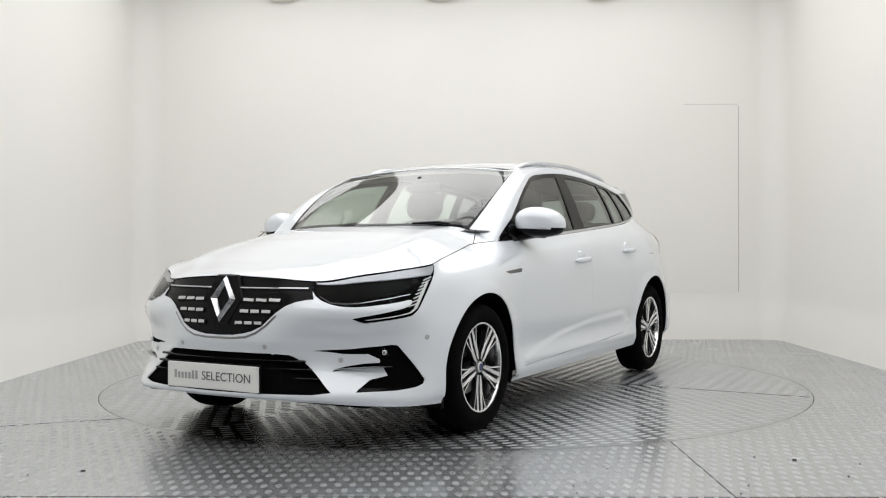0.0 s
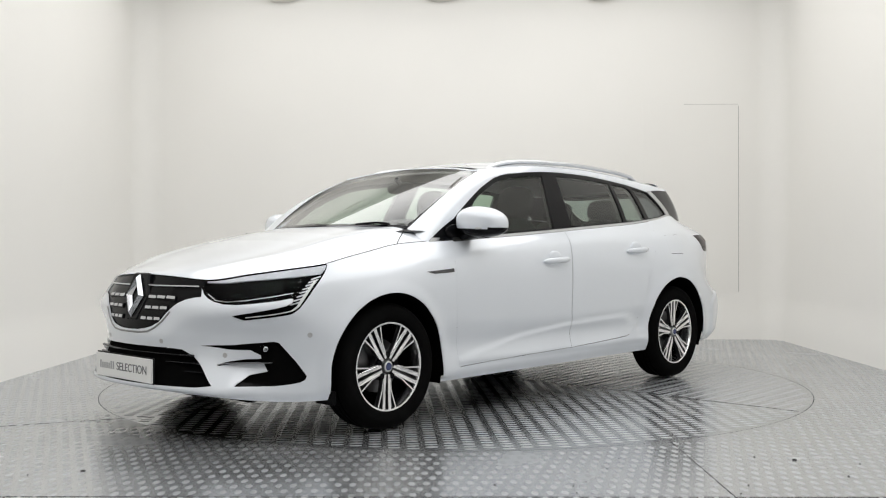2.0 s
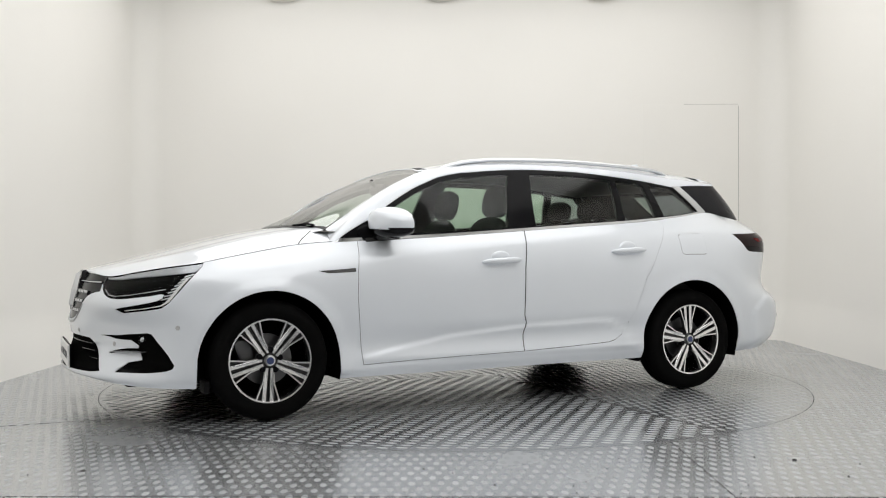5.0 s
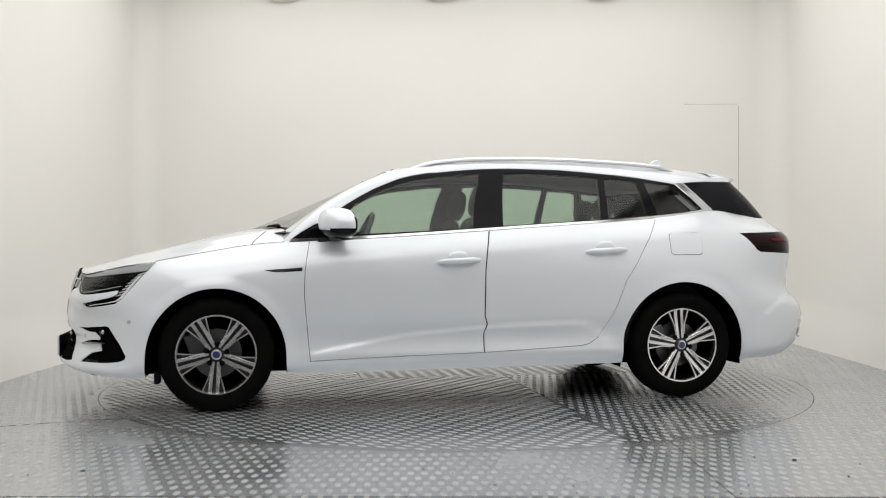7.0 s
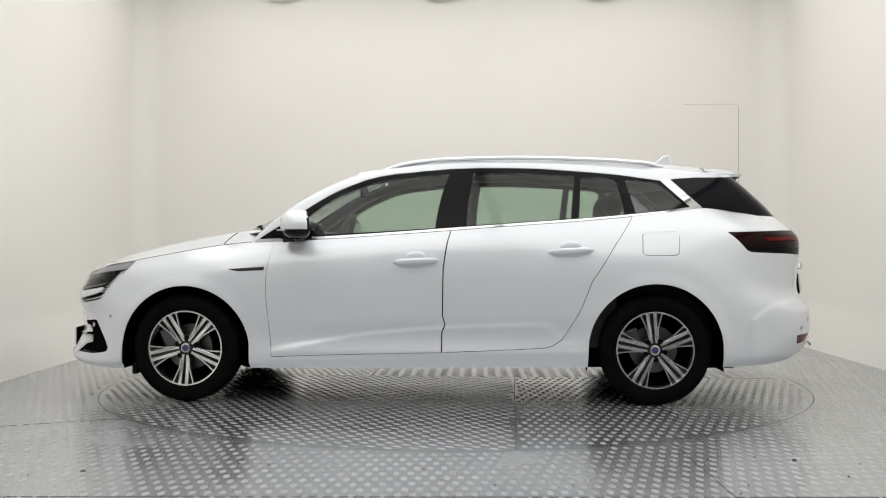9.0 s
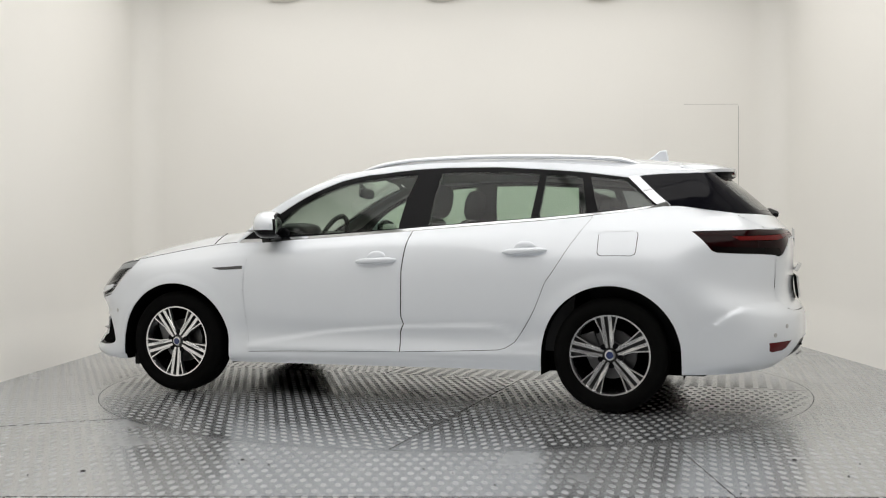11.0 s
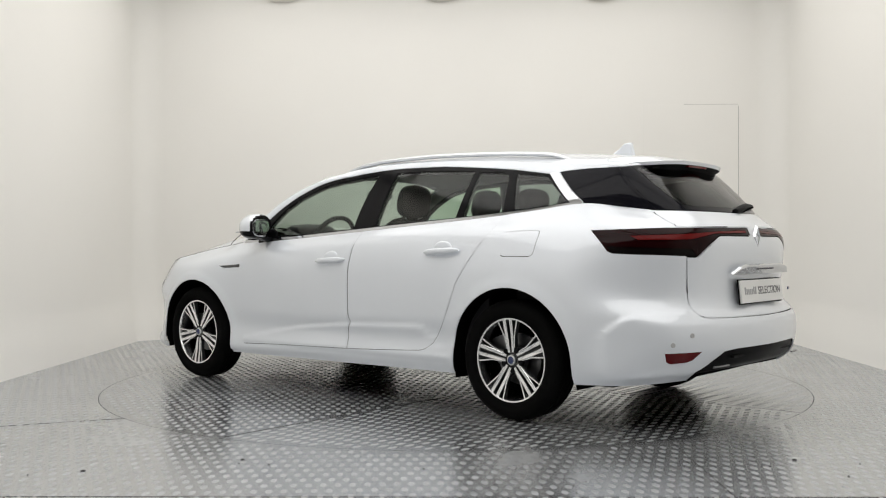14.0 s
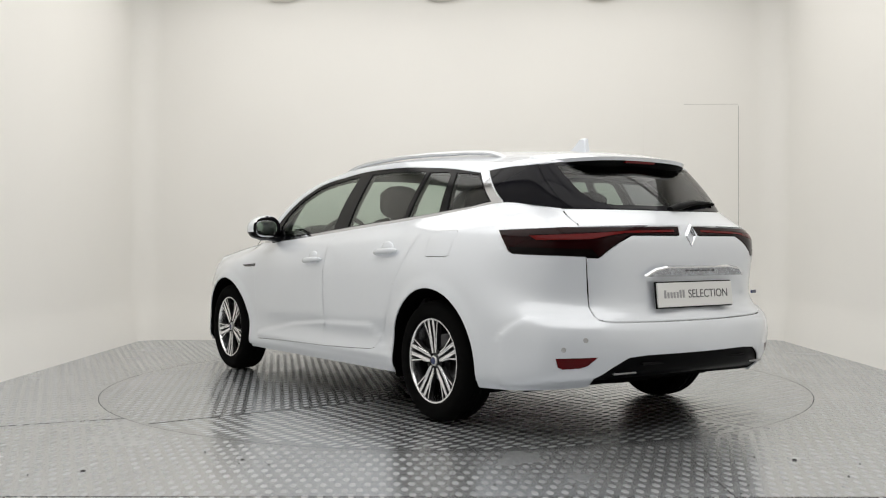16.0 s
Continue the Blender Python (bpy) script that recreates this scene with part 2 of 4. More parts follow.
def studs(inside, turn, z, x0, x1, y0, y1, across=0.056, along=0.172, high=0.0011, mat=STUD):
    """Raised lozenges of a tread plate in staggered rows, as one net."""
    ca, sa = math.cos(turn), math.sin(turn)
    rad = math.hypot(max(abs(x0), abs(x1)), max(abs(y0), abs(y1)))
    n = int(rad / across) + 2
    i, j = np.meshgrid(np.arange(-n, n + 1), np.arange(-n, n + 1), indexing="ij")
    px, py = (i + 0.5 * (j % 2)) * across, j * along * 0.5
    cx, cy = px * ca - py * sa, px * sa + py * ca
    keep = (cx > x0) & (cx < x1) & (cy > y0) & (cy < y1) & inside(cx, cy)
    cx, cy = cx[keep], cy[keep]
    a = turn + np.random.RandomState(4).normal(0, 0.02, len(cx))
    w, l = across * 0.27, along * 0.165
    rim = [(-w, 0), (-w * 0.45, -l), (w * 0.45, -l), (w, 0), (w * 0.45, l), (-w * 0.45, l)]
    shape = np.array([(p, q, 0) for p, q in rim] + [(p * 0.78, q * 0.84, high) for p, q in rim])
    x = cx[:, None] + shape[None, :, 0] * np.cos(a)[:, None] - shape[None, :, 1] * np.sin(a)[:, None]
    y = cy[:, None] + shape[None, :, 0] * np.sin(a)[:, None] + shape[None, :, 1] * np.cos(a)[:, None]
    zz = z + np.broadcast_to(shape[None, :, 2], x.shape)
    verts = np.stack([x, y, zz], -1).reshape(-1, 3)
    base = np.arange(len(cx)) * 12
    faces = [tuple(b + k for k in range(6, 12)) for b in base]
    for k in range(6):
        m = (k + 1) % 6
        faces += [(b + k, b + m, b + 6 + m, b + 6 + k) for b in base]
    me = bpy.data.meshes.new("tread")
    me.from_pydata(verts.tolist(), [], faces)
    me.materials.append(mat)
    return me


def disc_cut(outer, hole, z0, z1):
    """A floor slab with a round hole."""
    bm = bmesh.new()
    n = 160
    ring = [(hole * math.cos(2 * math.pi * k / n), hole * math.sin(2 * math.pi * k / n)) for k in range(n)]

    def rim(x, y):
        k = min(abs(((outer[1] if x > 0 else outer[0]) / x) if x else 1e9), abs(((outer[3] if y > 0 else outer[2]) / y) if y else 1e9))
        return x * k, y * k

    grid = [[(x * 1.0, y, z1) for x, y in ring], [(*rim(x, y), z1) for x, y in ring]]
    inner = [[bm.verts.new((x, y, z0)) for x, y in ring], [bm.verts.new(p) for p in grid[0]], [bm.verts.new(p) for p in grid[1]]]
    for a, b in zip(inner, inner[1:]):
        for k in range(n):
            bm.faces.new((a[k], b[k], b[(k + 1) % n], a[(k + 1) % n]))
    bmesh.ops.recalc_face_normals(bm, faces=bm.faces[:])
    return bm


def ground():
    """Painted tread-plate floor round a turntable."""
    floor = tagged(part("floor", disc_cut((LEFT - .1, RIGHT + .1, FRONT, BACK + .1), TABLE + 0.002, -0.12, 0.0), FLOOR_PLATE, None, "grey painted steel tread plate floor"), category="floor", kind="structure")
    bm = bmesh.new()
    bmesh.ops.create_grid(bm, x_segments=1, y_segments=1, size=2.5)
    tagged(part("floor_pit", moved(bm, pose(0, 0, -0.11)), SEAM, None, "dark pit below the turntable"), category="floor", kind="structure")
    tread = new("floor_tread", studs(lambda x, y: np.hypot(x, y) > TABLE + 0.04, radians(4), 0.0, LEFT + .05, RIGHT - .05, -4.9, BACK - .08, mat=FLOOR_STUD))
    tread.parent = floor
    tagged(tread, "raised studs of the tread plate", kind="stuff")
    # welded joints between the floor plates
    for x0, y0, x1, y1 in SEAMS:
        a = math.atan2(y1 - y0, x1 - x0)
        ob = part("plate_seam", moved(box(0, math.hypot(x1 - x0, y1 - y0), -0.0018, 0.0018, -0.002, 0.0013), pose(x0, y0, 0, 0, 0, math.degrees(a))), SEAM, floor)
    chips = []
    for k in range(34):
        x, y = random.uniform(-2.2, 2.4), random.uniform(-3.3, -2.25)
        r = random.uniform(0.002, 0.005)
        chips.append(blob(x, y, 0.002, r, r * random.uniform(0.4, 1), 0.002, 2.2, 6, 4))
    for x, y, r in ((-1.501, -2.659, 0.011), (1.435, -2.441, 0.010), (-0.9, -2.45, 0.008)):
        chips.append(blob(x, y, 0.003, r, r * 0.8, 0.004, 2.2, 8, 6))
    tagged(part("floor_specks", joined(*chips), SEAM, None, "small dark specks of dirt on the floor"), category="dirt", kind="stuff")
    table = tagged(new("turntable"), "round grey steel tread plate turntable under the car", "turntable")
    bm = bmesh.new()
    bmesh.ops.create_cone(bm, cap_ends=True, segments=160, radius1=TABLE - 0.002, radius2=TABLE - 0.002, depth=0.05)
    part("deck", moved(bm, pose(0, 0, -0.025)), STEEL, table)
    plates = ((2, lambda x, y: (y > -0.235) & (x < -0.415)), (47, lambda x, y: (y > -0.235) & (x > -0.385)), (92, lambda x, y: (y < -0.265) & (x < 0.585)), (38, lambda x, y: (y < -0.265) & (x > 0.615)))
    for turn, side in plates:
        ob = new("tread_field", studs(lambda x, y, s=side: (np.hypot(x, y) < TABLE - 0.04) & s(x, y), radians(turn), 0.0, -TABLE, TABLE, -TABLE, TABLE))
        ob.parent = table
        tagged(ob, "raised studs of the turntable plates", kind="stuff")
    for y in (-0.25,):
        half = math.sqrt(TABLE**2 - y * y) - 0.01
        part("plate_seam", box(-half, half, y - 0.0010, y + 0.0010, -0.002, 0.0006), SEAM, table)
    part("plate_seam", box(-0.4016, -0.3984, -0.25, 2.2, -0.002, 0.0012), SEAM, table)
    part("plate_seam", box(0.5984, 0.6016, -2.15, -0.25, -0.002, 0.0012), SEAM, table)
    return table


# ---- the car: its surfaces ----
# plan point, outward way, then (offset, height) from the lower edge to the upper edge
SECTIONS = (
    (2.270, 0.000, 1.00, 0.00, (.025, .238), (.040, .262), (-.012, .40), (0, .50), (-.014, .60), (-.044, .70), (-.082, .772)),
    (2.245, 0.250, 0.97, 0.24, (.025, .235), (.040, .260), (-.014, .40), (-.004, .50), (-.012, .60), (-.040, .69), (-.078, .765)),
    (2.165, 0.480, 0.87, 0.50, (.025, .225), (.040, .252), (-.034, .40), (-.028, .50), (.002, .60), (-.030, .68), (-.070, .750)),
    (2.060, 0.655, 0.72, 0.69, (.020, .210), (.032, .245), (-.028, .38), (-.026, .50), (.006, .60), (-.042, .70), (-.110, .775)),
    (1.900, 0.790, 0.50, 0.87, (.005, .195), (.018, .235), (-.008, .37), (-.008, .49), (.006, .60), (-.032, .71), (-.085, .800)),
    (1.720, 0.865, 0.25, 0.97, (-.01, .190), (.008, .250), (.006, .40), (.006, .52), (-.010, .63), (-.032, .735), (-.080, .822)),
    (1.550, 0.890, 0.00, 1.00, (-.02, .190), (0, .260), (.004, .42), (.008, .55), (0, .67), (-.035, .77), (-.120, .850)),
    (1.356, 0.900, 0.00, 1.00, (-.02, .190), (0, .260), (.004, .42), (.008, .56), (.003, .69), (-.035, .79), (-.150, .885)),
    (1.170, 0.893, 0.00, 1.00, (-.02, .195), (0, .260), (0, .40), (.004, .56), (.004, .70), (-.030, .815), (-.170, .915)),
    (0.970, 0.885, 0.00, 1.00, (-.03, .200), (-.01, .250), (-.020, .38), (-.006, .54), (-.002, .70), (-.030, .830), (-.119, .932)),
    (0.500, 0.885, 0.00, 1.00, (-.03, .203), (-.012, .262), (-.034, .37), (-.014, .50), (-.006, .72), (-.032, .865), (-.101, .953)),
    (0.000, 0.886, 0.00, 1.00, (-.03, .207), (-.012, .270), (-.034, .38), (-.012, .50), (-.006, .73), (-.032, .895), (-.096, .985)),
    (-.500, 0.888, 0.00, 1.00, (-.03, .212), (-.012, .278), (-.032, .38), (-.010, .51), (-.006, .74), (-.036, .920), (-.104, 1.020)),
    (-1.00, 0.893, 0.00, 1.00, (-.03, .216), (-.010, .285), (-.016, .40), (0, .54), (-.002, .74), (-.050, .935), (-.133, 1.055)),
    (-1.356, 0.900, 0.00, 1.00, (-.03, .216), (-.010, .285), (0, .42), (.006, .56), (.002, .74), (-.060, .950), (-.185, 1.088)),
    (-1.680, 0.885, -.10, 0.99, (-.03, .218), (-.010, .285), (0, .42), (.002, .56), (-.012, .73), (-.085, .955), (-.240, 1.125)),
    (-1.950, 0.835, -.35, 0.94, (-.05, .225), (-.005, .290), (0, .42), (0, .55), (-.046, .69), (-.075, .945), (-.270, 1.105)),
    (-2.150, 0.730, -.67, 0.74, (-.07, .240), (-.010, .300), (.020, .42), (.014, .525), (-.064, .67), (-.056, .935), (-.250, 1.088)),
    (-2.290, 0.520, -.90, 0.43, (-.09, .255), (-.020, .310), (.014, .42), (.012, .515), (-.056, .66), (-.040, .930), (-.190, 1.084)),
    (-2.345, 0.250, -.98, 0.17, (-.11, .262), (-.020, .315), (.010, .42), (.006, .510), (-.052, .66), (-.050, .930), (-.160, 1.082)),
    (-2.360, 0.000, -1.0, 0.00, (-.12, .265), (-.020, .315), (.010, .42), (.006, .510), (-.052, .66), (-.050, .930), (-.150, 1.080)),
)
# foot, head and belly of the lines that span the windows, from the windscreen to the tailgate glass
PILLARS = (
    ((1.165, 0.00, 1.022), (0.33, 0.00, 1.393), (-.01, .000, -.004)),
    ((1.090, 0.33, 1.020), (0.34, 0.33, 1.381), (-.005, .000, .000)),
    ((0.975, 0.59, 1.005), (0.38, 0.545, 1.355), (.012, .008, .014)),
    ((0.985, 0.70, 0.955), (0.30, 0.585, 1.360), (.034, .022, .042)),
    ((0.97, 0.766, 0.930), (0.15, 0.592, 1.375), (.040, .030, .058)),
    ((0.50, 0.784, 0.953), (0.00, 0.592, 1.393), (.000, .020, .012)),
    ((0.00, 0.790, 0.985), (-.25, 0.592, 1.405), (.000, .015, .000)),
    ((-.50, 0.784, 1.020), (-.60, 0.586, 1.405), (.000, .013, .000)),
    ((-1.0, 0.760, 1.055), (-1.0, 0.576, 1.388), (.000, .013, .000)),
    ((-1.4, 0.705, 1.094), (-1.4, 0.565, 1.355), (.000, .015, .000)),
    ((-1.66, 0.646, 1.125), (-1.65, 0.555, 1.335), (.000, .015, .000)),
    ((-1.965, 0.549, 1.091), (-1.80, 0.530, 1.325), (.000, .018, .000)),
    ((-2.115, 0.440, 1.085), (-1.86, 0.440, 1.335), (-.01, .010, .000)),
    ((-2.185, 0.220, 1.083), (-1.89, 0.200, 1.345), (-.012, .000, .000)),
    ((-2.208, 0.000, 1.081), (-1.90, 0.000, 1.350), (-.012, .000, .000)),
)


def smooth(points, k):
    """Values at the steps k of a curve through the points, with soft turns."""
    p = np.asarray(points, float)
    d = np.vstack([np.zeros((1, p.shape[1])), np.diff(p, axis=0)])[1:]
    tan = np.zeros_like(p)
    same = d[:-1] * d[1:] > 0
    with np.errstate(divide="ignore", invalid="ignore"):
        tan[1:-1] = np.where(same, 2 * d[:-1] * d[1:] / (d[:-1] + d[1:]), 0) * 0.5 + 0.25 * (d[:-1] + d[1:])
    tan[0], tan[-1] = d[0], d[-1]
    k = np.clip(np.asarray(k, float), 0, len(p) - 1)
    i = np.minimum(k.astype(int), len(p) - 2)
    f = (k - i)[:, None]
    return ((2 * f**3 - 3 * f**2 + 1) * p[i] + (f**3 - 2 * f**2 + f) * tan[i] + (3 * f**2 - 2 * f**3) * p[i + 1] + (f**3 - f**2) * tan[i + 1])


def mirrored(rows, axis=1):
    """Rows with their neighbours across the middle plane put before and behind."""
    a = [np.array(r, float) for r in rows]
    flip = np.array([1, -1, 1.0])
    return [a[1] * flip] + a + [a[-2] * flip]


def body_grid(us, vs):
    net = []
    for x, y, ax, ay, *prof in SECTIONS:
        net.append([(x + ax * d, y + ay * d, z) for d, z in prof])
    lines = [smooth(mirrored([s[k] for s in net]), np.asarray(us) + 1) for k in range(7)]
    lines = np.array(lines)
    net = np.array([smooth(lines[:, i], np.asarray(vs) * 6) for i in range(len(us))])
    way = np.array([(s[2], s[3]) for s in SECTIONS])
    k = np.arange(len(SECTIONS))
    nx, ny = np.interp(us, k, way[:, 0])[:, None], np.interp(us, k, way[:, 1])[:, None]
    x, z = net[..., 0], net[..., 2]
    # pressed ledge low on the doors
    ledge = np.interp(x, [-0.93, -0.82, -0.72, -0.1, 0.3, 0.72, 0.85], [0.30, 0.42, 0.462, 0.440, 0.405, 0.335, 0.30])
    out = 0.010 * np.clip((ledge - z) / 0.014 + 0.5, 0, 1) * np.clip((z - 0.27) / 0.03, 0, 1) * ((x < 0.86) & (x > -0.94))
    # bumper shelf behind the rear wheels
    shelf = np.interp(-x, [1.86, 1.91, 2.03, 2.2, 2.4], [0.44, 0.50, 0.575, 0.592, 0.585])
    out = out + 0.012 * np.clip((shelf - z) / 0.012 + 0.5, 0, 1) * np.clip((-x - 1.86) / 0.04, 0, 1)
    # rolled wheel arches
    for cx, cz in ((1.354, 0.302), (-1.358, 0.314)):
        out = out + 0.009 * np.clip(1 - (np.hypot(x - cx, z - cz) - 0.385) / 0.055, 0, 1) * (z > 0.22)
    net[..., 0] += nx * out
    net[..., 1] += ny * out
    return net


def cabin_grid(us, vs):
    b, t, m = (smooth(mirrored([p[k] for p in PILLARS]), np.asarray(us) + 1) for k in range(3))
    v = np.asarray(vs)[None, :, None]
    return b[:, None] * (1 - v) + t[:, None] * v + 4 * v * (1 - v) * m[:, None]


def uv_side(x, z):
    """Where on the flank net a place in side view lies."""
    us = np.linspace(4, 17, 261)
    col = body_grid(us, [0.5])[:, 0]
    u = float(np.interp(-x, -col[:, 0], us))
    vs = np.linspace(0, 1, 121)
    c = body_grid([u], vs)[0]
    return u, float(np.interp(z, c[:, 2], vs)) if z > c[0, 2] else -0.1


class Net:
    """A net in its own flat plane, cut along outlines, that then takes its place in space."""

    def __init__(self, grid, us, vs):
        self.bm = bmesh.new()
        self.place = self.bm.verts.layers.float_vector.new("place")
        self.tag = self.bm.faces.layers.int.new("tag")
        vv = []
        for i, u in enumerate(us):
            row = []
            for j, v in enumerate(vs):
                k = self.bm.verts.new((u, 4 * v, 0))
                k[self.place] = Vector(grid[i][j])
                row.append(k)
            vv.append(row)
        for i in range(len(us) - 1):
            for j in range(len(vs) - 1):
                self.bm.faces.new((vv[i][j], vv[i + 1][j], vv[i + 1][j + 1], vv[i][j + 1]))
        self.names = ["rest"]

    def cut(self, name, outline):
        if name not in self.names:
            self.names.append(name)
        number = self.names.index(name)
        p = [(u, 4 * v) for u, v in outline]
        x0, x1 = min(a for a, _ in p) - 0.2, max(a for a, _ in p) + 0.2
        y0, y1 = min(b for _, b in p) - 0.2, max(b for _, b in p) + 0.2
        near = set()
        for f in self.bm.faces:
            c = f.calc_center_median()
            if x0 < c.x < x1 and y0 < c.y < y1:
                near.add(f)
        for (ax, ay), (bx, by) in zip(p, p[1:] + p[:1]):
            lx, hx, ly, hy = min(ax, bx) - 1e-4, max(ax, bx) + 1e-4, min(ay, by) - 1e-4, max(ay, by) + 1e-4
            sel = []
            for f in near:
                xs, ys = [v.co.x for v in f.verts], [v.co.y for v in f.verts]
                if max(xs) >= lx and min(xs) <= hx and max(ys) >= ly and min(ys) <= hy:
                    sel.append(f)
            if not sel:
                continue
            geom = set(sel)
            for f in sel:
                geom.update(f.edges)
                geom.update(f.verts)
            out = bmesh.ops.bisect_plane(self.bm, geom=list(geom), dist=1e-5, plane_co=(ax, ay, 0), plane_no=(by - ay, ax - bx, 0))
            near.update(g for g in out["geom"] if isinstance(g, bmesh.types.BMFace))
        for f in near:
            if f.is_valid:
                c = f.calc_center_median()
                inside = False
                for (ax, ay), (bx, by) in zip(p, p[1:] + p[:1]):
                    if (ay > c.y) != (by > c.y) and c.x < (bx - ax) * (c.y - ay) / (by - ay) + ax:
                        inside = not inside
                if inside:
                    f[self.tag] = number

    def raise_up(self):
        for v in self.bm.verts:
            v.co = v[self.place]
            if abs(v.co.y) < 1e-4:
                v.co.y = 0
        bmesh.ops.remove_doubles(self.bm, verts=self.bm.verts[:], dist=0.0008)
        self.bm.normal_update()
        for v in self.bm.verts:
            if v.co.y == 0:
                v.normal = Vector((v.normal.x, 0, v.normal.z)).normalized()

    def panel(self, tags, name, mat, parent, span=True, gap=0.002, lip=0.012, sink=0.0, label=""):
        """A panel of the tagged faces: one across the middle, or one on each side."""
        numbers = {self.names.index(t) for t in ([tags] if isinstance(tags, str) else tags)}
        faces = [f for f in self.bm.faces if f[self.tag] in numbers]
        made = []
        for sides in ((1, -1),) if span else ((1,), (-1,)):
            bm = bmesh.new()
            keep = bm.verts.layers.float_vector.new("way")
            index = {}
            for s in sides:
                for f in faces:
                    ring = []
                    for v in f.verts:
                        key = (v.index, 0 if v.co.y == 0 else s)
                        if key not in index:
                            n = Vector((v.normal.x, s * v.normal.y, v.normal.z))
                            k = bm.verts.new(Vector((v.co.x, s * v.co.y, v.co.z)) - n * sink)
                            k[keep] = n
                            index[key] = k
                        ring.append(index[key])
                    try:
                        bm.faces.new(ring if s > 0 else ring[::-1])
                    except ValueError:
                        pass
            edge = [e for e in bm.edges if len(e.link_faces) == 1]
            if gap:
                shift = {}
                for e in edge:
                    f = e.link_faces[0]
                    mid = (e.verts[0].co + e.verts[1].co) / 2
                    way = f.calc_center_median() - mid
                    d = (e.verts[1].co - e.verts[0].co)
                    if d.length < 1e-6:
                        continue
                    d.normalize()
                    way -= d * way.dot(d)
                    if way.length < 1e-7:
                        continue
                    for v in e.verts:
                        shift[v] = shift.get(v, Vector()) + way.normalized()
                for v, w in shift.items():
                    if w.length > 1e-6:
                        v.co += w.normalized() * gap
            if lip:
                ring = bmesh.ops.extrude_edge_only(bm, edges=edge)["geom"]
                for v in ring:
                    if isinstance(v, bmesh.types.BMVert):
                        v.co -= v[keep] * lip
            ways = [tuple(v[keep].normalized()) for v in bm.verts]
            ob = part(name, bm, mat, parent, label)
            ob.data.shade_smooth()
            ob.data.normals_split_custom_set_from_vertices(ways)
            made.append(ob)
        return made


def arch(cx, cz, r, n=40):
    pts = [(cx - r * 1.02, 0.12)] + [(cx - r * math.cos(math.pi * k / n), cz + r * math.sin(math.pi * k / n)) for k in range(n + 1)] + [(cx + r * 1.02, 0.12)]
    return [uv_side(x, z) for x, z in pts]


def on_body(u, v, s=1, sink=0.0):
    """A pose on the bodywork: x along it, z up it, y outward; s = -1 on the other flank."""
    g = body_grid([u - 0.01, u, u + 0.01], [v - 0.005, v, v + 0.005])
    z = Vector(g[1, 2] - g[1, 0]).normalized()
    x = Vector(g[0, 1] - g[2, 1]).normalized()
    y = z.cross(x).normalized()
    z = x.cross(y)
    p = Vector(g[1, 1]) - y * sink
    m = Matrix(((x.x, y.x, z.x, p.x), (x.y, y.y, z.y, p.y), (x.z, y.z, z.z, p.z), (0, 0, 0, 1)))
    flip = Matrix.Diagonal((1, -1, 1, 1))
    return m if s > 0 else flip @ m @ Matrix.Diagonal((-1, 1, 1, 1))


def uv_front(y, z):
    """Where on the net a place in front view lies."""
    us, vs = np.linspace(0, 4, 161), np.linspace(0, 1, 121)
    u = float(np.interp(y, body_grid(us, [0.6])[:, 0, 1], us))
    return u, float(np.interp(z, body_grid([u], vs)[0, :, 2], vs))


FRONT_AXLE, REAR_AXLE, WHEEL = 1.356, -1.356, 0.314


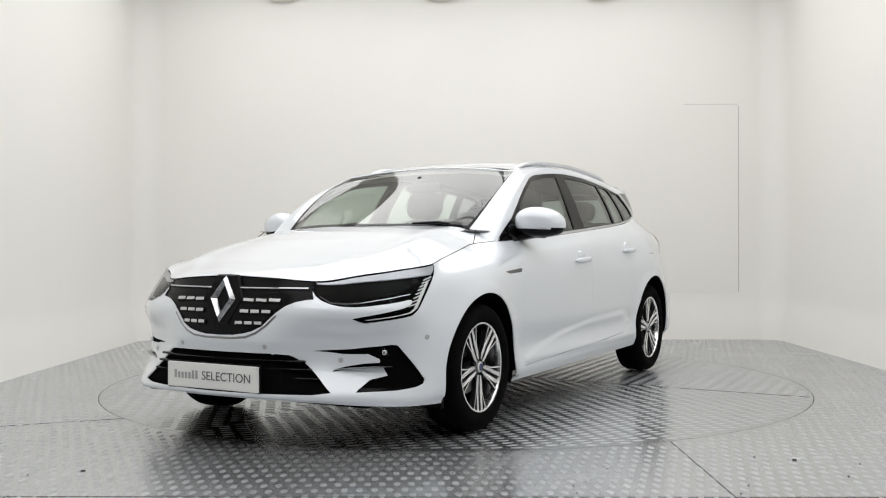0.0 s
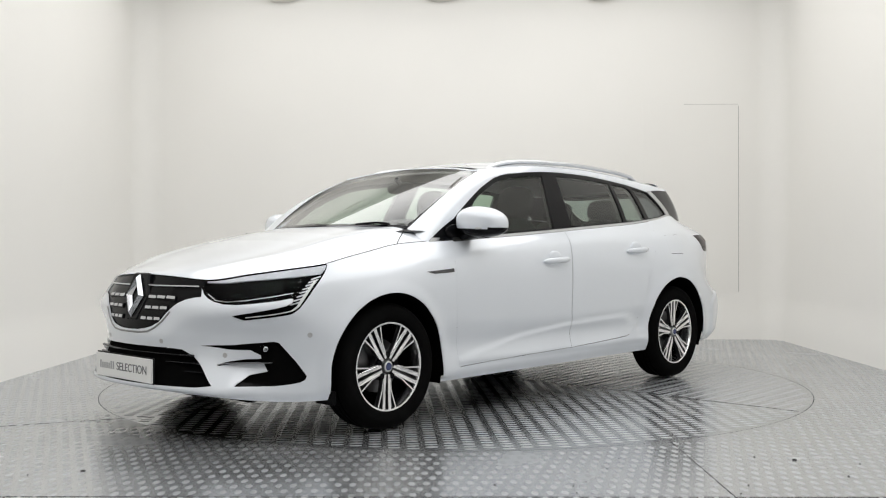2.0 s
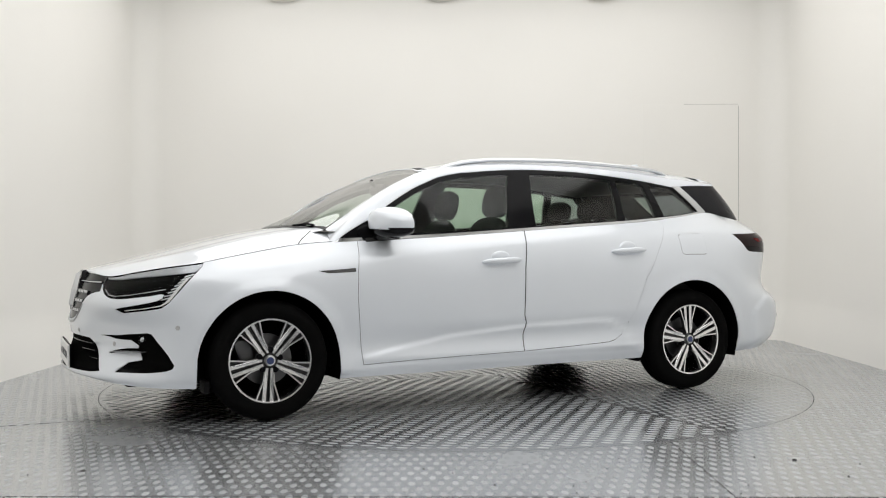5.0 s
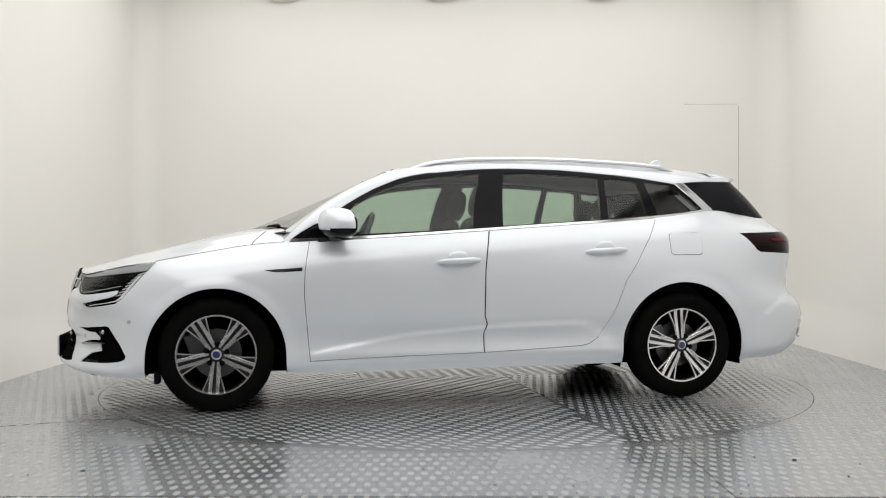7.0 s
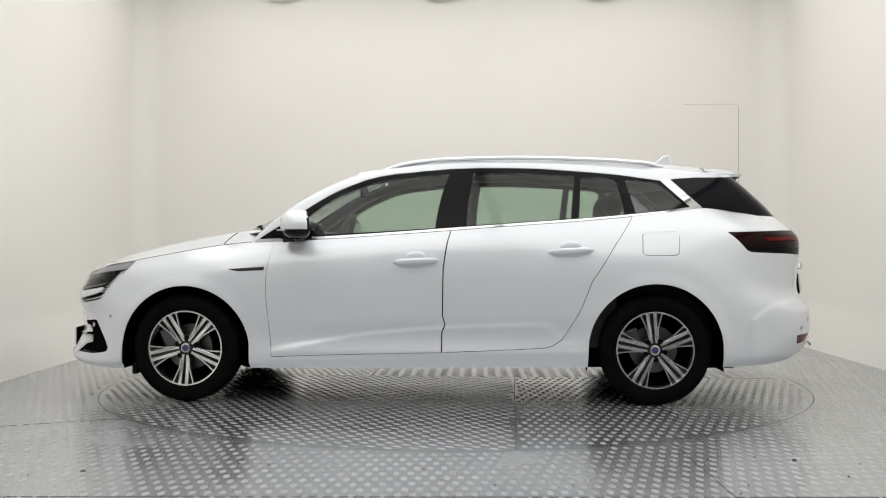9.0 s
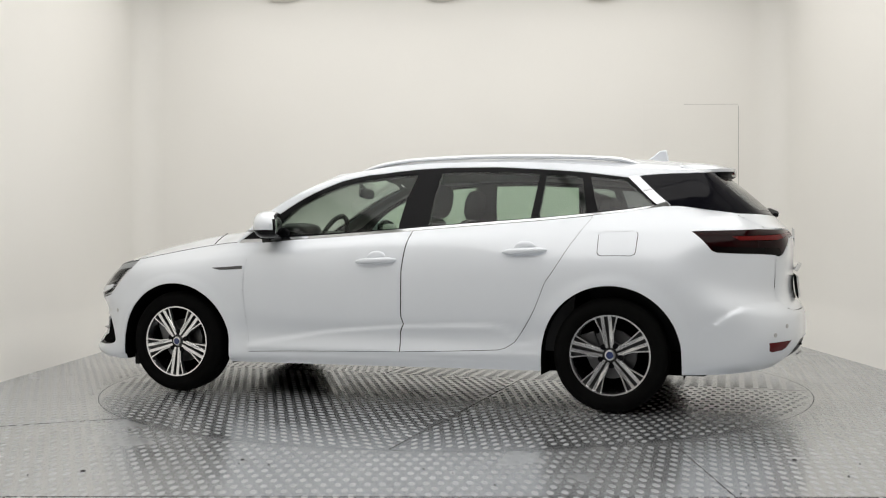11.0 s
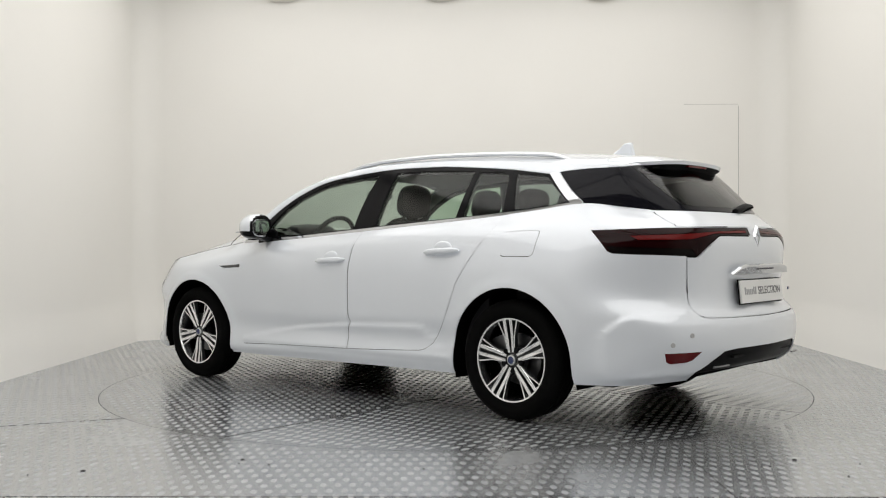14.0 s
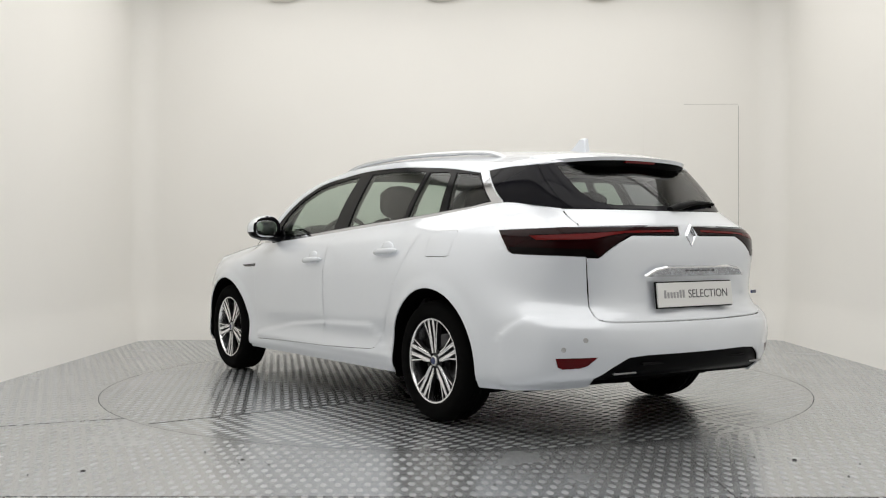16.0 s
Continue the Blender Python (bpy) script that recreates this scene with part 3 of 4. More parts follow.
def car_body(car):
    us = np.concatenate([np.linspace(0, 20, 221)])
    vs = np.linspace(0, 1, 61)
    net = Net(body_grid(us, vs), us, vs)
    net.cut("bumper", [(-.1, -.1), (5.6, -.1), (5.35, .55), (4.75, .80), (4.9, 1.1), (-.1, 1.1)])
    net.cut("fender", [(5.6, -.1), (5.35, .55), (4.75, .80), (4.9, 1.1), (9.33, 1.1), (9.31, .975), (9.25, .738), (9.24, .60), (9.28, .404), (9.315, .172), (8.2, .172), (8.2, -.1)])
    net.cut("door_f", [(9.33, 1.1), (9.31, .975), (9.25, .738), (9.24, .60), (9.28, .404), (9.315, .190), (11.29, .205), (11.29, .375), (11.33, .45), (11.30, .504), (11.31, .696), (11.39, 1.0), (11.40, 1.1)])
    net.cut("door_r", [(11.40, 1.1), (11.39, 1.0), (11.31, .696), (11.30, .504), (11.33, .45), (11.29, .375), (11.29, .205), (12.45, .24), (12.53, .255), (12.64, .304), (12.74, .40), (13.01, .637), (13.45, .85), (13.65, .983), (13.7, 1.1)])
    net.cut("flap", [(13.80, .855), (13.83, .866), (13.89, .871), (14.38, .869), (14.43, .862), (14.45, .846), (14.42, .771), (14.40, .758), (14.34, .752), (13.86, .752), (13.81, .758), (13.79, .767)])
    net.cut("bumper_r", [(20.1, -.1), (15.25, -.1), (15.3, .42), (15.85, .433), (16.36, .55), (17.7, .565), (17.98, .554), (20.1, .55)])
    net.cut("gate", [(16.95, 1.1), (17.01, 1.0), (17.46, .90), (17.59, .783), (17.65, .629), (17.73, .583), (17.82, .562), (17.98, .554), (20.1, .55), (20.1, 1.1)])
    net.cut("tail", [(15.41, .862), (17.18, .893), (19.78, .902), (19.73, .858), (18.53, .858), (17.92, .790), (17.84, .782), (17.07, .783), (15.92, .780), (15.80, .786)])
    net.cut("tail_band", [(16.3, .845), (17.6, .862), (18.6, .878), (19.6, .885), (19.6, .872), (18.4, .865), (17.7, .838), (16.5, .828)])
    net.cut("tail_smoke", [(15.80, .800), (17.05, .803), (17.70, .803), (17.84, .782), (17.07, .783), (15.92, .780)])
    net.cut("reflex", [(17.03, .296), (17.78, .300), (17.60, .245), (17.48, .232), (17.16, .227), (17.07, .24)])
    net.cut("diffuser", [(17.72, .14), (18.05, .23), (18.34, .290), (18.7, .300), (20.1, .300), (20.1, -.1), (17.6, -.1)])
    net.cut("grille", [(-.1, .514), (.30, .516), (.55, .532), (.72, .548), (.92, .585), (1.20, .692), (1.36, .745), (1.55, .785), (1.72, .805), (1.90, .817), (1.85, .925), (1.96, 1.1), (-.1, 1.1)])
    net.cut("lamp", [(1.83, .925), (1.93, .85), (2.06, .804), (2.26, .765), (2.49, .740), (2.80, .730), (3.09, .733), (3.70, .752), (4.00, .765), (4.08, .760), (4.05, .735), (3.90, .717), (2.71, .646), (2.78, .632), (3.00, .608), (4.05, .660), (4.22, .690), (4.46, .762), (5.02, .945), (5.12, .983), (5.08, 1.1), (3.3, 1.1), (1.94, 1.1)])
    net.cut("lamp_brow", [(1.92, .972), (2.6, .945), (3.6, .930), (4.5, .922), (4.86, .918), (5.02, .950), (5.12, .983), (5.08, 1.1), (1.94, 1.1)])
    net.cut("lamp_drl", [(3.0, .632), (4.0, .686), (4.14, .71), (4.36, .790), (4.62, .875), (4.70, .872), (4.46, .785), (4.22, .703), (4.06, .678), (3.05, .624)])
    net.cut("intake", [(-.1, .385), (.5, .385), (1.1, .383), (1.45, .372), (1.74, .321), (2.0, .265), (2.27, .200), (1.9, .183), (1.0, .170), (-.1, .165)])
    net.cut("vent", [(1.80, .402), (2.6, .425), (3.3, .452), (3.62, .467), (3.74, .463), (3.82, .438), (4.10, .350), (4.37, .258), (4.33, .240), (4.2, .232), (3.6, .218), (2.78, .205), (2.84, .222), (3.12, .269), (3.50, .290), (3.40, .335), (3.0, .325), (2.27, .287), (2.40, .306), (2.69, .327), (3.0, .345), (3.35, .355), (3.35, .375), (3.1, .402), (2.5, .392)])
    net.cut("badge", [(8.41, .768), (9.22, .770), (9.22, .745), (8.72, .748)])
    net.cut("gone", arch(1.354, 0.302, 0.377))
    net.cut("gone", arch(REAR_AXLE - .002, 0.314, 0.377))
    net.raise_up()
    net.panel("rest", "side_panel", PAINT, car, span=False, gap=0.0, lip=0.006, label="pearl white quarter panel and sill")
    net.panel("fender", "front_wing", PAINT, car, span=False, gap=0.0, lip=0.006)
    for ob, s in zip(net.panel("door_f", "front_door", PAINT, car, span=False, gap=0.0036, lip=0.004), (1, -1)):
        handle(ob, 0.002, 0.822, s, 0.864)
    for ob, s in zip(net.panel("door_r", "rear_door", PAINT, car, span=False, gap=0.0036, lip=0.004), (1, -1)):
        handle(ob, -0.885, 0.878, s, 0.857)
    net.panel("flap", "fuel_flap", PAINT, car, span=False, gap=0.004, lip=0.003)
    net.panel("bumper", "front_bumper", PAINT, car, gap=0.0, lip=0.006)
    net.panel("bumper_r", "rear_bumper", PAINT, car, gap=0.0, lip=0.006)
    net.panel("gate", "tailgate", PAINT, car, gap=0.0065, lip=0.012)
    for lamp in net.panel(["tail", "tail_band", "tail_smoke"], "tail_lamp", SMOKE, car, span=False, gap=0.003, lip=0.03, sink=0.006, label="dark red and smoked wrap-round tail lamp"):
        lamp.name = "tail_lamp"
    net.panel("tail", "red_lens", RED_LENS, car, span=False, gap=0.003, lip=0.004)
    net.panel("tail_band", "light_band", RED_GLOW, car, span=False, gap=0.001, lip=0.002, sink=-0.0005)
    net.panel("tail_smoke", "smoked_lens", SMOKE, car, span=False, gap=0.001, lip=0.003)
    net.panel("reflex", "reflector", RED_REFLEX, car, span=False, gap=0.002, lip=0.004)
    net.panel("diffuser", "diffuser", LAMP_BLACK, car, gap=0.001, lip=0.02, sink=0.012, label="gloss black rear diffuser")
    net.panel("grille", "grille", GLOSS_BLACK, car, gap=0.001, lip=0.03, sink=0.010, label="gloss black radiator grille")
    net.panel(["lamp", "lamp_brow", "lamp_drl"], "headlamp", LAMP_BLACK, car, span=False, gap=0.001, lip=0.02, sink=0.030, label="slim headlamp with black housing")
    net.panel("lamp_brow", "lamp_brow", BROW, car, span=False, gap=0.004, lip=0.012, sink=0.006, label="brushed silver brow inside the headlamp")
    net.panel("lamp_drl", "daylight_strip", PLATE, car, span=False, gap=0.001, lip=0.012, sink=0.008)
    net.panel(["lamp", "lamp_brow", "lamp_drl"], "lamp_lens", LENS, car, span=False, gap=0.001, lip=0.004, sink=0.002, label="clear headlamp lens")
    net.panel("intake", "lower_grille", MATT_BLACK, car, gap=0.001, lip=0.04, sink=0.045, label="black lower air intake")
    net.panel("vent", "fog_lamp_vent", GLOSS_BLACK, car, span=False, gap=0.001, lip=0.02, sink=0.012)
    net.panel("badge", "wing_trim", TRIM_BLADE, car, span=False, gap=0.001, lip=0.002, sink=-0.003, label="silver trim blade behind the front wheel")
    net.bm.free()
    # dark inner shell behind the gaps, open at the wheels
    inner = Net(body_grid(us, vs[::2]), us, vs[::2])
    inner.cut("gone", arch(1.354, 0.302, 0.40))
    inner.cut("gone", arch(REAR_AXLE - .002, 0.314, 0.40))
    inner.raise_up()
    inner.panel("rest", "inner_shell", UNDER, car, gap=0, lip=0, sink=0.012)
    inner.bm.free()


def handle(door, x, z, s, y):
    """A bar handle over a round cup, with a lip where the cup meets the door."""
    k = 0.127
    path = [(x + k * t, s * (y + 0.036 - 0.020 * t * t), z - 0.006 * t) for t in np.linspace(-1, 1, 17)]
    part("door_handle", tube(path, 0.022, 0.034, 14, [0.30, 0.62, 0.84, 0.96] + [1.0] * 9 + [0.96, 0.84, 0.62, 0.30]), PAINT, door, "body-coloured bar handle", soft=True)
    part("handle_base", blob(x, s * (y - 0.003), z + 0.006, 0.066, 0.014, 0.050, 2.2), PAINT, door, soft=True)
    part("handle_cup", blob(x + 0.004, s * (y + 0.006), z - 0.010, 0.050, 0.006, 0.028, 2.2), PAINT, door, soft=True)


def car_cabin(car):
    us = np.linspace(0, 14, 181)
    vs = np.linspace(0, 1, 33)
    net = Net(cabin_grid(us, vs), us, vs)
    net.cut("screen_edge", [(-.1, -.1), (-.1, .995), (2.62, .975), (2.05, -.1)])
    net.cut("screen", [(-.1, .03), (-.1, .984), (1.4, .980), (2.54, .960), (2.3, .55), (1.97, .03)])
    net.cut("frame", [(3.9, -.1), (3.99, .0), (4.24, .20), (4.26, .41), (4.27, .575), (4.33, .755), (4.45, .82), (4.66, .87), (5.30, .905), (5.88, .92), (6.39, .925), (7.27, .91), (8.07, .87), (8.46, .845), (9.09, .765), (9.83, .0), (9.9, -.1)])
    net.cut("panel_d", [(9.28, .800), (9.45, .83), (10.0, .89), (10.66, .94), (10.95, .955), (11.23, .02), (11.25, -.1), (9.98, -.1), (9.99, .05)])
    net.cut("gate_edge", [(10.95, .955), (14.1, .97), (14.1, -.1), (11.25, -.1), (11.23, .02)])
    net.cut("gate_glass", [(11.75, .88), (14.1, .90), (14.1, .09), (12.5, .09), (12.15, .13), (11.95, .3)])
    net.cut("strip", [(3.97, -.1), (3.99, .0), (4.05, .03), (6.0, .033), (8.0, .036), (9.2, .040), (9.72, .045), (9.09, .752), (9.07, .775), (9.25, .792), (9.96, .06), (10.0, -.1)])
    net.cut("glass_f", [(4.62, .06), (4.47, .12), (4.42, .20), (4.38, .375), (4.40, .535), (4.50, .71), (4.60, .76), (4.82, .812), (5.37, .852), (5.89, .858), (6.18, .055)])
    net.cut("glass_r", [(6.31, .865), (6.85, .858), (7.81, .822), (7.77, .055), (6.55, .055)])
    net.cut("glass_q", [(7.89, .805), (8.28, .802), (8.36, .770), (8.40, .73), (8.48, .055), (7.86, .055)])
    net.cut("glass_c", [(8.50, .782), (9.02, .742), (9.66, .08), (9.60, .068), (8.63, .063)])
    net.raise_up()
    net.panel("rest", "roof_frame", PAINT, car, span=False, gap=0.0008, label="white windscreen pillars and roof edge")
    net.panel("screen_edge", "windscreen_surround", BLACK_SHEET, car, gap=0.0005, lip=0.01, sink=0.003)
    net.panel("screen", "windscreen", SCREEN_GLASS, car, gap=0, lip=0.0, sink=0.003, label="clear laminated windscreen")
    net.panel("frame", "window_frame", GLOSS_BLACK, car, span=False, gap=0.0005, lip=0.025, sink=0.004, label="gloss black side window frame")
    net.panel("strip", "chrome_strip", CHROME, car, span=False, gap=0.0, lip=0.008, sink=-0.002, label="chrome strip below the side windows")
    net.panel("panel_d", "rear_pillar_panel", BLACK_SHEET, car, span=False, gap=0.001, lip=0.01, sink=0.002)
    net.panel("gate_edge", "tailgate_glass_surround", BLACK_SHEET, car, gap=0.0025, lip=0.01, sink=0.002)
    net.panel("gate_glass", "tailgate_glass", DARK_GLASS, car, gap=0, lip=0, sink=0.002, label="dark tinted tailgate glass")
    for tag, name in (("glass_f", "front_side_window"), ("glass_r", "rear_side_window"), ("glass_q", "rear_side_window"), ("glass_c", "quarter_window")):
        net.panel(tag, name, SIDE_GLASS if tag != "glass_c" else DARK_GLASS, car, span=False, gap=0, lip=0, sink=0.010)
    net.panel(["rest", "screen_edge"], "pillar_trim", LINING, car, span=False, gap=-0.004, lip=0, sink=0.03)
    net.panel(["frame", "panel_d", "gate_edge"], "window_trim", TRIM_DARK, car, span=False, gap=-0.004, lip=0, sink=0.034)
    net.bm.free()


ROOF_BOW = ((2.6, -0.045, 0.034), (4, -0.03, 0.042), (5, 0, 0.048), (6, 0, 0.058), (7, 0, 0.064), (8, 0, 0.072), (9, 0, 0.078), (10, -0.04, 0.072), (11, -0.10, 0.047), (11.4, -0.10, 0.036))


def roof_grid(us, ws, drop=0.0):
    edge = cabin_grid(us, [1.0])[:, 0]
    k = np.array(ROOF_BOW)
    dx, up = np.interp(us, k[:, 0], k[:, 1]), np.interp(us, k[:, 0], k[:, 2])
    w = np.asarray(ws)
    x = edge[:, 0:1] + dx[:, None] * (1 - w[None] ** 2)
    y = edge[:, 1:2] * w[None]
    z = edge[:, 2:3] + up[:, None] * (1 - np.abs(w[None]) ** 3.0) - drop
    return np.stack([x, y, z], -1)


def car_top(car):
    us, ws = np.linspace(2.6, 11.4, 90), np.linspace(1, -1, 49)
    bm = sheet(roof_grid(us, ws))
    bmesh.ops.recalc_face_normals(bm, faces=bm.faces[:])
    if sum(f.normal.z for f in bm.faces) < 0:
        bmesh.ops.reverse_faces(bm, faces=bm.faces[:])
    part("roof", bm, PAINT, car, "pearl white roof skin", soft=True)
    part("headliner", sheet(roof_grid(us[::3], ws[::4] * 0.97, 0.035)), LINING, car, "light grey cloth headliner", soft=True)
    # bonnet
    centre_x = [0.9, 0.97, 1.2, 1.367, 1.561, 1.756, 1.951, 2.10, 2.18, 2.23]
    centre_z = [1.046, 1.040, 1.012, 0.984, 0.940, 0.888, 0.838, 0.803, 0.782, 0.768]
    us = np.concatenate([np.linspace(0.05, 2, 36), np.linspace(2.05, 9.3, 80)])
    edge = body_grid(us, [1.0])[:, 0]
    grid = []
    for x, y, z in edge:
        zc = max(float(np.interp(x, centre_x, centre_z)), z)
        row = []
        for t in np.linspace(1, -1, 53):
            w = t * (1 - 0.0065 / max(y, 0.05))
            crease = 0.010 * math.exp(-((abs(w) - 0.70) / 0.10) ** 2) * min(1, max(0, (2.15 - x) / 0.3))
            row.append((x - 0.003, y * w, z + (zc - z) * (1 - abs(w) ** 3.0) + crease - 0.001))
        grid.append(row)
    bm = sheet(grid)
    cowl_y, cowl_x = [0, 0.33, 0.59, 0.70, 0.80], [1.165, 1.090, 0.985, 1.02, 1.05]
    dead = [f for f in bm.faces if f.calc_center_median().x < np.interp(abs(f.calc_center_median().y), cowl_y, cowl_x) - 0.035]
    bmesh.ops.delete(bm, geom=dead, context="FACES")
    bmesh.ops.recalc_face_normals(bm, faces=bm.faces[:])
    if sum(f.normal.z for f in bm.faces) < 0:
        bmesh.ops.reverse_faces(bm, faces=bm.faces[:])
    part("bonnet", bm, PAINT, car, "pearl white bonnet", soft=True)
    # dark tubes as gap shade between bonnet and wing, and behind the bonnet's corner
    for s in (1, -1):
        joint = [(x, s * (y - 0.002), z + 0.0012) for x, y, z in body_grid(np.linspace(5.1, 8.95, 40), [1.0])[:, 0]]
        part("bonnet_gap_shade", tube(joint, 0.005, 0.004, 6), SEAM, car, soft=True)
        corner = [(1.165, 0.728, 0.917), (1.145, 0.722, 0.940), (1.115, 0.712, 0.966), (1.088, 0.700, 0.986)]
        part("bonnet_gap_shade", tube([(x, s * y, z + 0.004) for x, y, z in corner], 0.005, 0.005, 6), SEAM, car, soft=True)
    # spoiler over the tailgate glass
    ys = np.linspace(-0.50, 0.50, 41)
    rows = []
    for s in np.linspace(0, 1, 9):
        rows.append([(-1.70 + (-0.285 + 0.225 * abs(y / 0.5) ** 5) * s, y, (1.400 - 0.055 * abs(y / 0.55) ** 2.4) + (-0.046 + 0.02 * abs(y / .5) ** 3) * s + 0.010 * math.sin(math.pi * s) + 0.004) for y in ys])
    tip = rows[-1]
    rows.append([(x + 0.006, y, z - 0.018) for x, y, z in tip])
    rows = [[(r[0][0], r[0][1] - 0.008, r[0][2] - 0.006 - 0.0035 * k)] + r + [(r[-1][0], r[-1][1] + 0.008, r[-1][2] - 0.006 - 0.0035 * k)] for k, r in enumerate(rows)]
    bm = sheet(rows)
    bmesh.ops.recalc_face_normals(bm, faces=bm.faces[:])
    if sum(f.normal.z for f in bm.faces) < 0:
        bmesh.ops.reverse_faces(bm, faces=bm.faces[:])
    spoiler = part("spoiler", bm, PAINT, car, "white roof spoiler above the tailgate", soft=True)
    rows = [[(x + 0.008, y, z - 0.018) for x, y, z in tip], [(x + 0.03, y * 0.985, z - 0.030) for x, y, z in tip], [(x + 0.075 - 0.03 * abs(y / .5) ** 3, y * 0.95, z - 0.078 + 0.03 * abs(y / .5) ** 4) for x, y, z in tip], [(x + 0.16 - 0.1 * abs(y / .5) ** 3, y * 0.93, z - 0.086 + 0.04 * abs(y / .5) ** 4) for x, y, z in tip]]
    part("spoiler_underside", sheet(rows), MATT_BLACK, spoiler, "black underside of the spoiler", soft=True)
    part("brake_light", box(-1.978, -1.958, -0.105, 0.105, 1.326, 1.340, 0.003), RED_REFLEX, spoiler, "dark red high brake light")
    # shark-fin aerial
    fin = prism([(-1.41, 1.415), (-1.46, 1.436), (-1.50, 1.462), (-1.53, 1.490), (-1.575, 1.495), (-1.580, 1.462), (-1.592, 1.415)], 0.034, 0.006)
    part("aerial", moved(fin, pose(0, -0.015, 0)), PAINT, car, "white shark-fin aerial", soft=True)
    # roof rails
    for s in (1, -1):
        path, tap = [], []
        for x in np.linspace(0.27, -1.50, 40):
            f = (0.27 - x) / 1.77
            z = float(np.interp(x, [-1.5, -1.448, -1.378, -1.308, -1.134, -0.961, -0.788, -0.53, -0.273, -0.102, 0.068, 0.153, 0.237, 0.27], [1.354, 1.380, 1.402, 1.410, 1.423, 1.430, 1.436, 1.440, 1.437, 1.432, 1.414, 1.395, 1.366, 1.354]))
            y = float(np.interp(f, [0, 0.5, 1], [0.520, 0.540, 0.480]))
            path.append((x, s * y, z))
            tap.append(float(np.interp(f, [0, 0.06, 0.94, 1], [0.5, 1, 1, 0.5])))
        part("roof_rail", tube(path, 0.034, 0.026, 12, tap), SATIN, car, "satin silver raised roof rail", soft=True)


def front_details(car):
    for s in (1, -1):
        for z, y0, y1 in ((0.668, 0.115, 0.315), (0.618, 0.105, 0.275), (0.566, 0.085, 0.235)):
            n = 3
            step = (y1 - y0) / n
            for k in range(n):
                u, v = uv_front(y0 + (k + 0.5) * step, z)
                part("grille_dash", moved(box(-step / 2 + 0.005, step / 2 - 0.005, -0.006, 0.004, -0.0075, 0.0075, 0.003), on_body(u, v, s, 0.004)), CHROME, car)
            u, v = uv_front((y0 + y1) / 2, z)
            part("grille_slat", moved(box(-(y1 - y0) / 2, (y1 - y0) / 2, -0.010, 0.001, -0.012, 0.012, 0.003), on_body(u, v, s, 0.006)), GLOSS_BLACK, car)
        path = []
        for y in np.linspace(0.09, 0.43, 14):
            u, v = uv_front(y, 0.722)
            path.append(on_body(u, v, s, 0.004).translation)
        part("grille_bar", tube(path, 0.012, 0.009, 8), CHROME, car, "slim chrome bar in the grille", soft=True)
        rim = [on_body(*uv_front(y, z), s, 0.0).translation for y, z in ((0.0, 0.497), (0.08, 0.497), (0.15, 0.503), (0.20, 0.522), (0.25, 0.556), (0.295, 0.600))]
        part("grille_rim", tube(rim, 0.008, 0.010, 8), DARK_SATIN, car, soft=True)
        # fog lamp and blade
        part("fog_lamp", moved(blob(0, 0, 0, 0.026, 0.012, 0.022, 2.4), on_body(3.45, 0.415, s, 0.008)), LENS, car, soft=True)
        part("lamp_module", moved(blob(0, 0, 0, 0.013, 0.010, 0.014, 2.4), on_body(3.45, 0.415, s, 0.010)), CHROME, car, soft=True)
        path = [on_body(u, v, s, 0.004 - 0.012 * min(1, k / 3)).translation for k, (u, v) in enumerate(((2.25, .295), (2.45, .303), (2.7, .312), (3.0, .322), (3.3, .330), (3.6, .336)))]
        part("vent_blade", tube(path, 0.026, 0.008, 8, [0.2, 0.7, 1, 1, 1, 0.6]), DARK_SATIN, car, soft=True)
        for u, v in ((0.98, 0.433), (2.48, 0.352), (4.45, 0.496)):
            part("parking_sensor", moved(lathe([(0.0, 0.0015), (0.008, 0.0015), (0.0095, 0.003), (0.0115, 0.002), (0.012, -0.004)], 20), on_body(u, v, s)), SENSOR, car)
        # inside the headlamp: cells, a thin light line and side fins
        for u, v in ((2.30, 0.84), (2.85, 0.84), (3.45, 0.845)):
            part("lamp_cell", moved(joined(box(-0.032, 0.032, -0.010, 0.004, -0.014, 0.014, 0.004), moved(lathe([(0.0, 0.010), (0.008, 0.007), (0.011, 0.0)], 16), pose(0.012, 0, 0))), on_body(u, v, s, 0.026)), DARK_SATIN, car)
        path = [on_body(u, v, s, 0.012).translation for u, v in ((2.02, .855), (2.25, .790), (2.55, .768), (3.0, .768), (3.6, .790), (4.1, .805))]
        part("light_line", tube(path, 0.006, 0.006, 8), CHROME, car, soft=True)
        for k in range(8):
            u, v = 4.70 - 0.082 * k, 0.900 - 0.024 * k
            part("lamp_fin", moved(box(-0.026, 0.026, -0.003, 0.003, -0.0028, 0.0028, 0.001), on_body(u, v, s, 0.012) @ pose(0, 0, 0, 0, 10, 0)), SATIN, car)
        # slim satin blobs added as bright glints, and the reflector rim over them
        for u, v, r in ((2.22, 0.850, 0.020), (2.80, 0.830, 0.026), (3.42, 0.838, 0.020)):
            part("lamp_glint", moved(blob(0, 0, 0, r, 0.008, 0.009, 2.2, 20, 12), on_body(u, v, s, 0.022) @ pose(0, 0, 0, 0, -18, 0)), SATIN, car, soft=True)
        rim = [on_body(u, v, s, 0.016).translation for u, v in ((2.55, .900), (3.1, .893), (3.7, .890), (4.3, .893))]
        part("reflector_rim", tube(rim, 0.010, 0.006, 8), SATIN, car, soft=True)
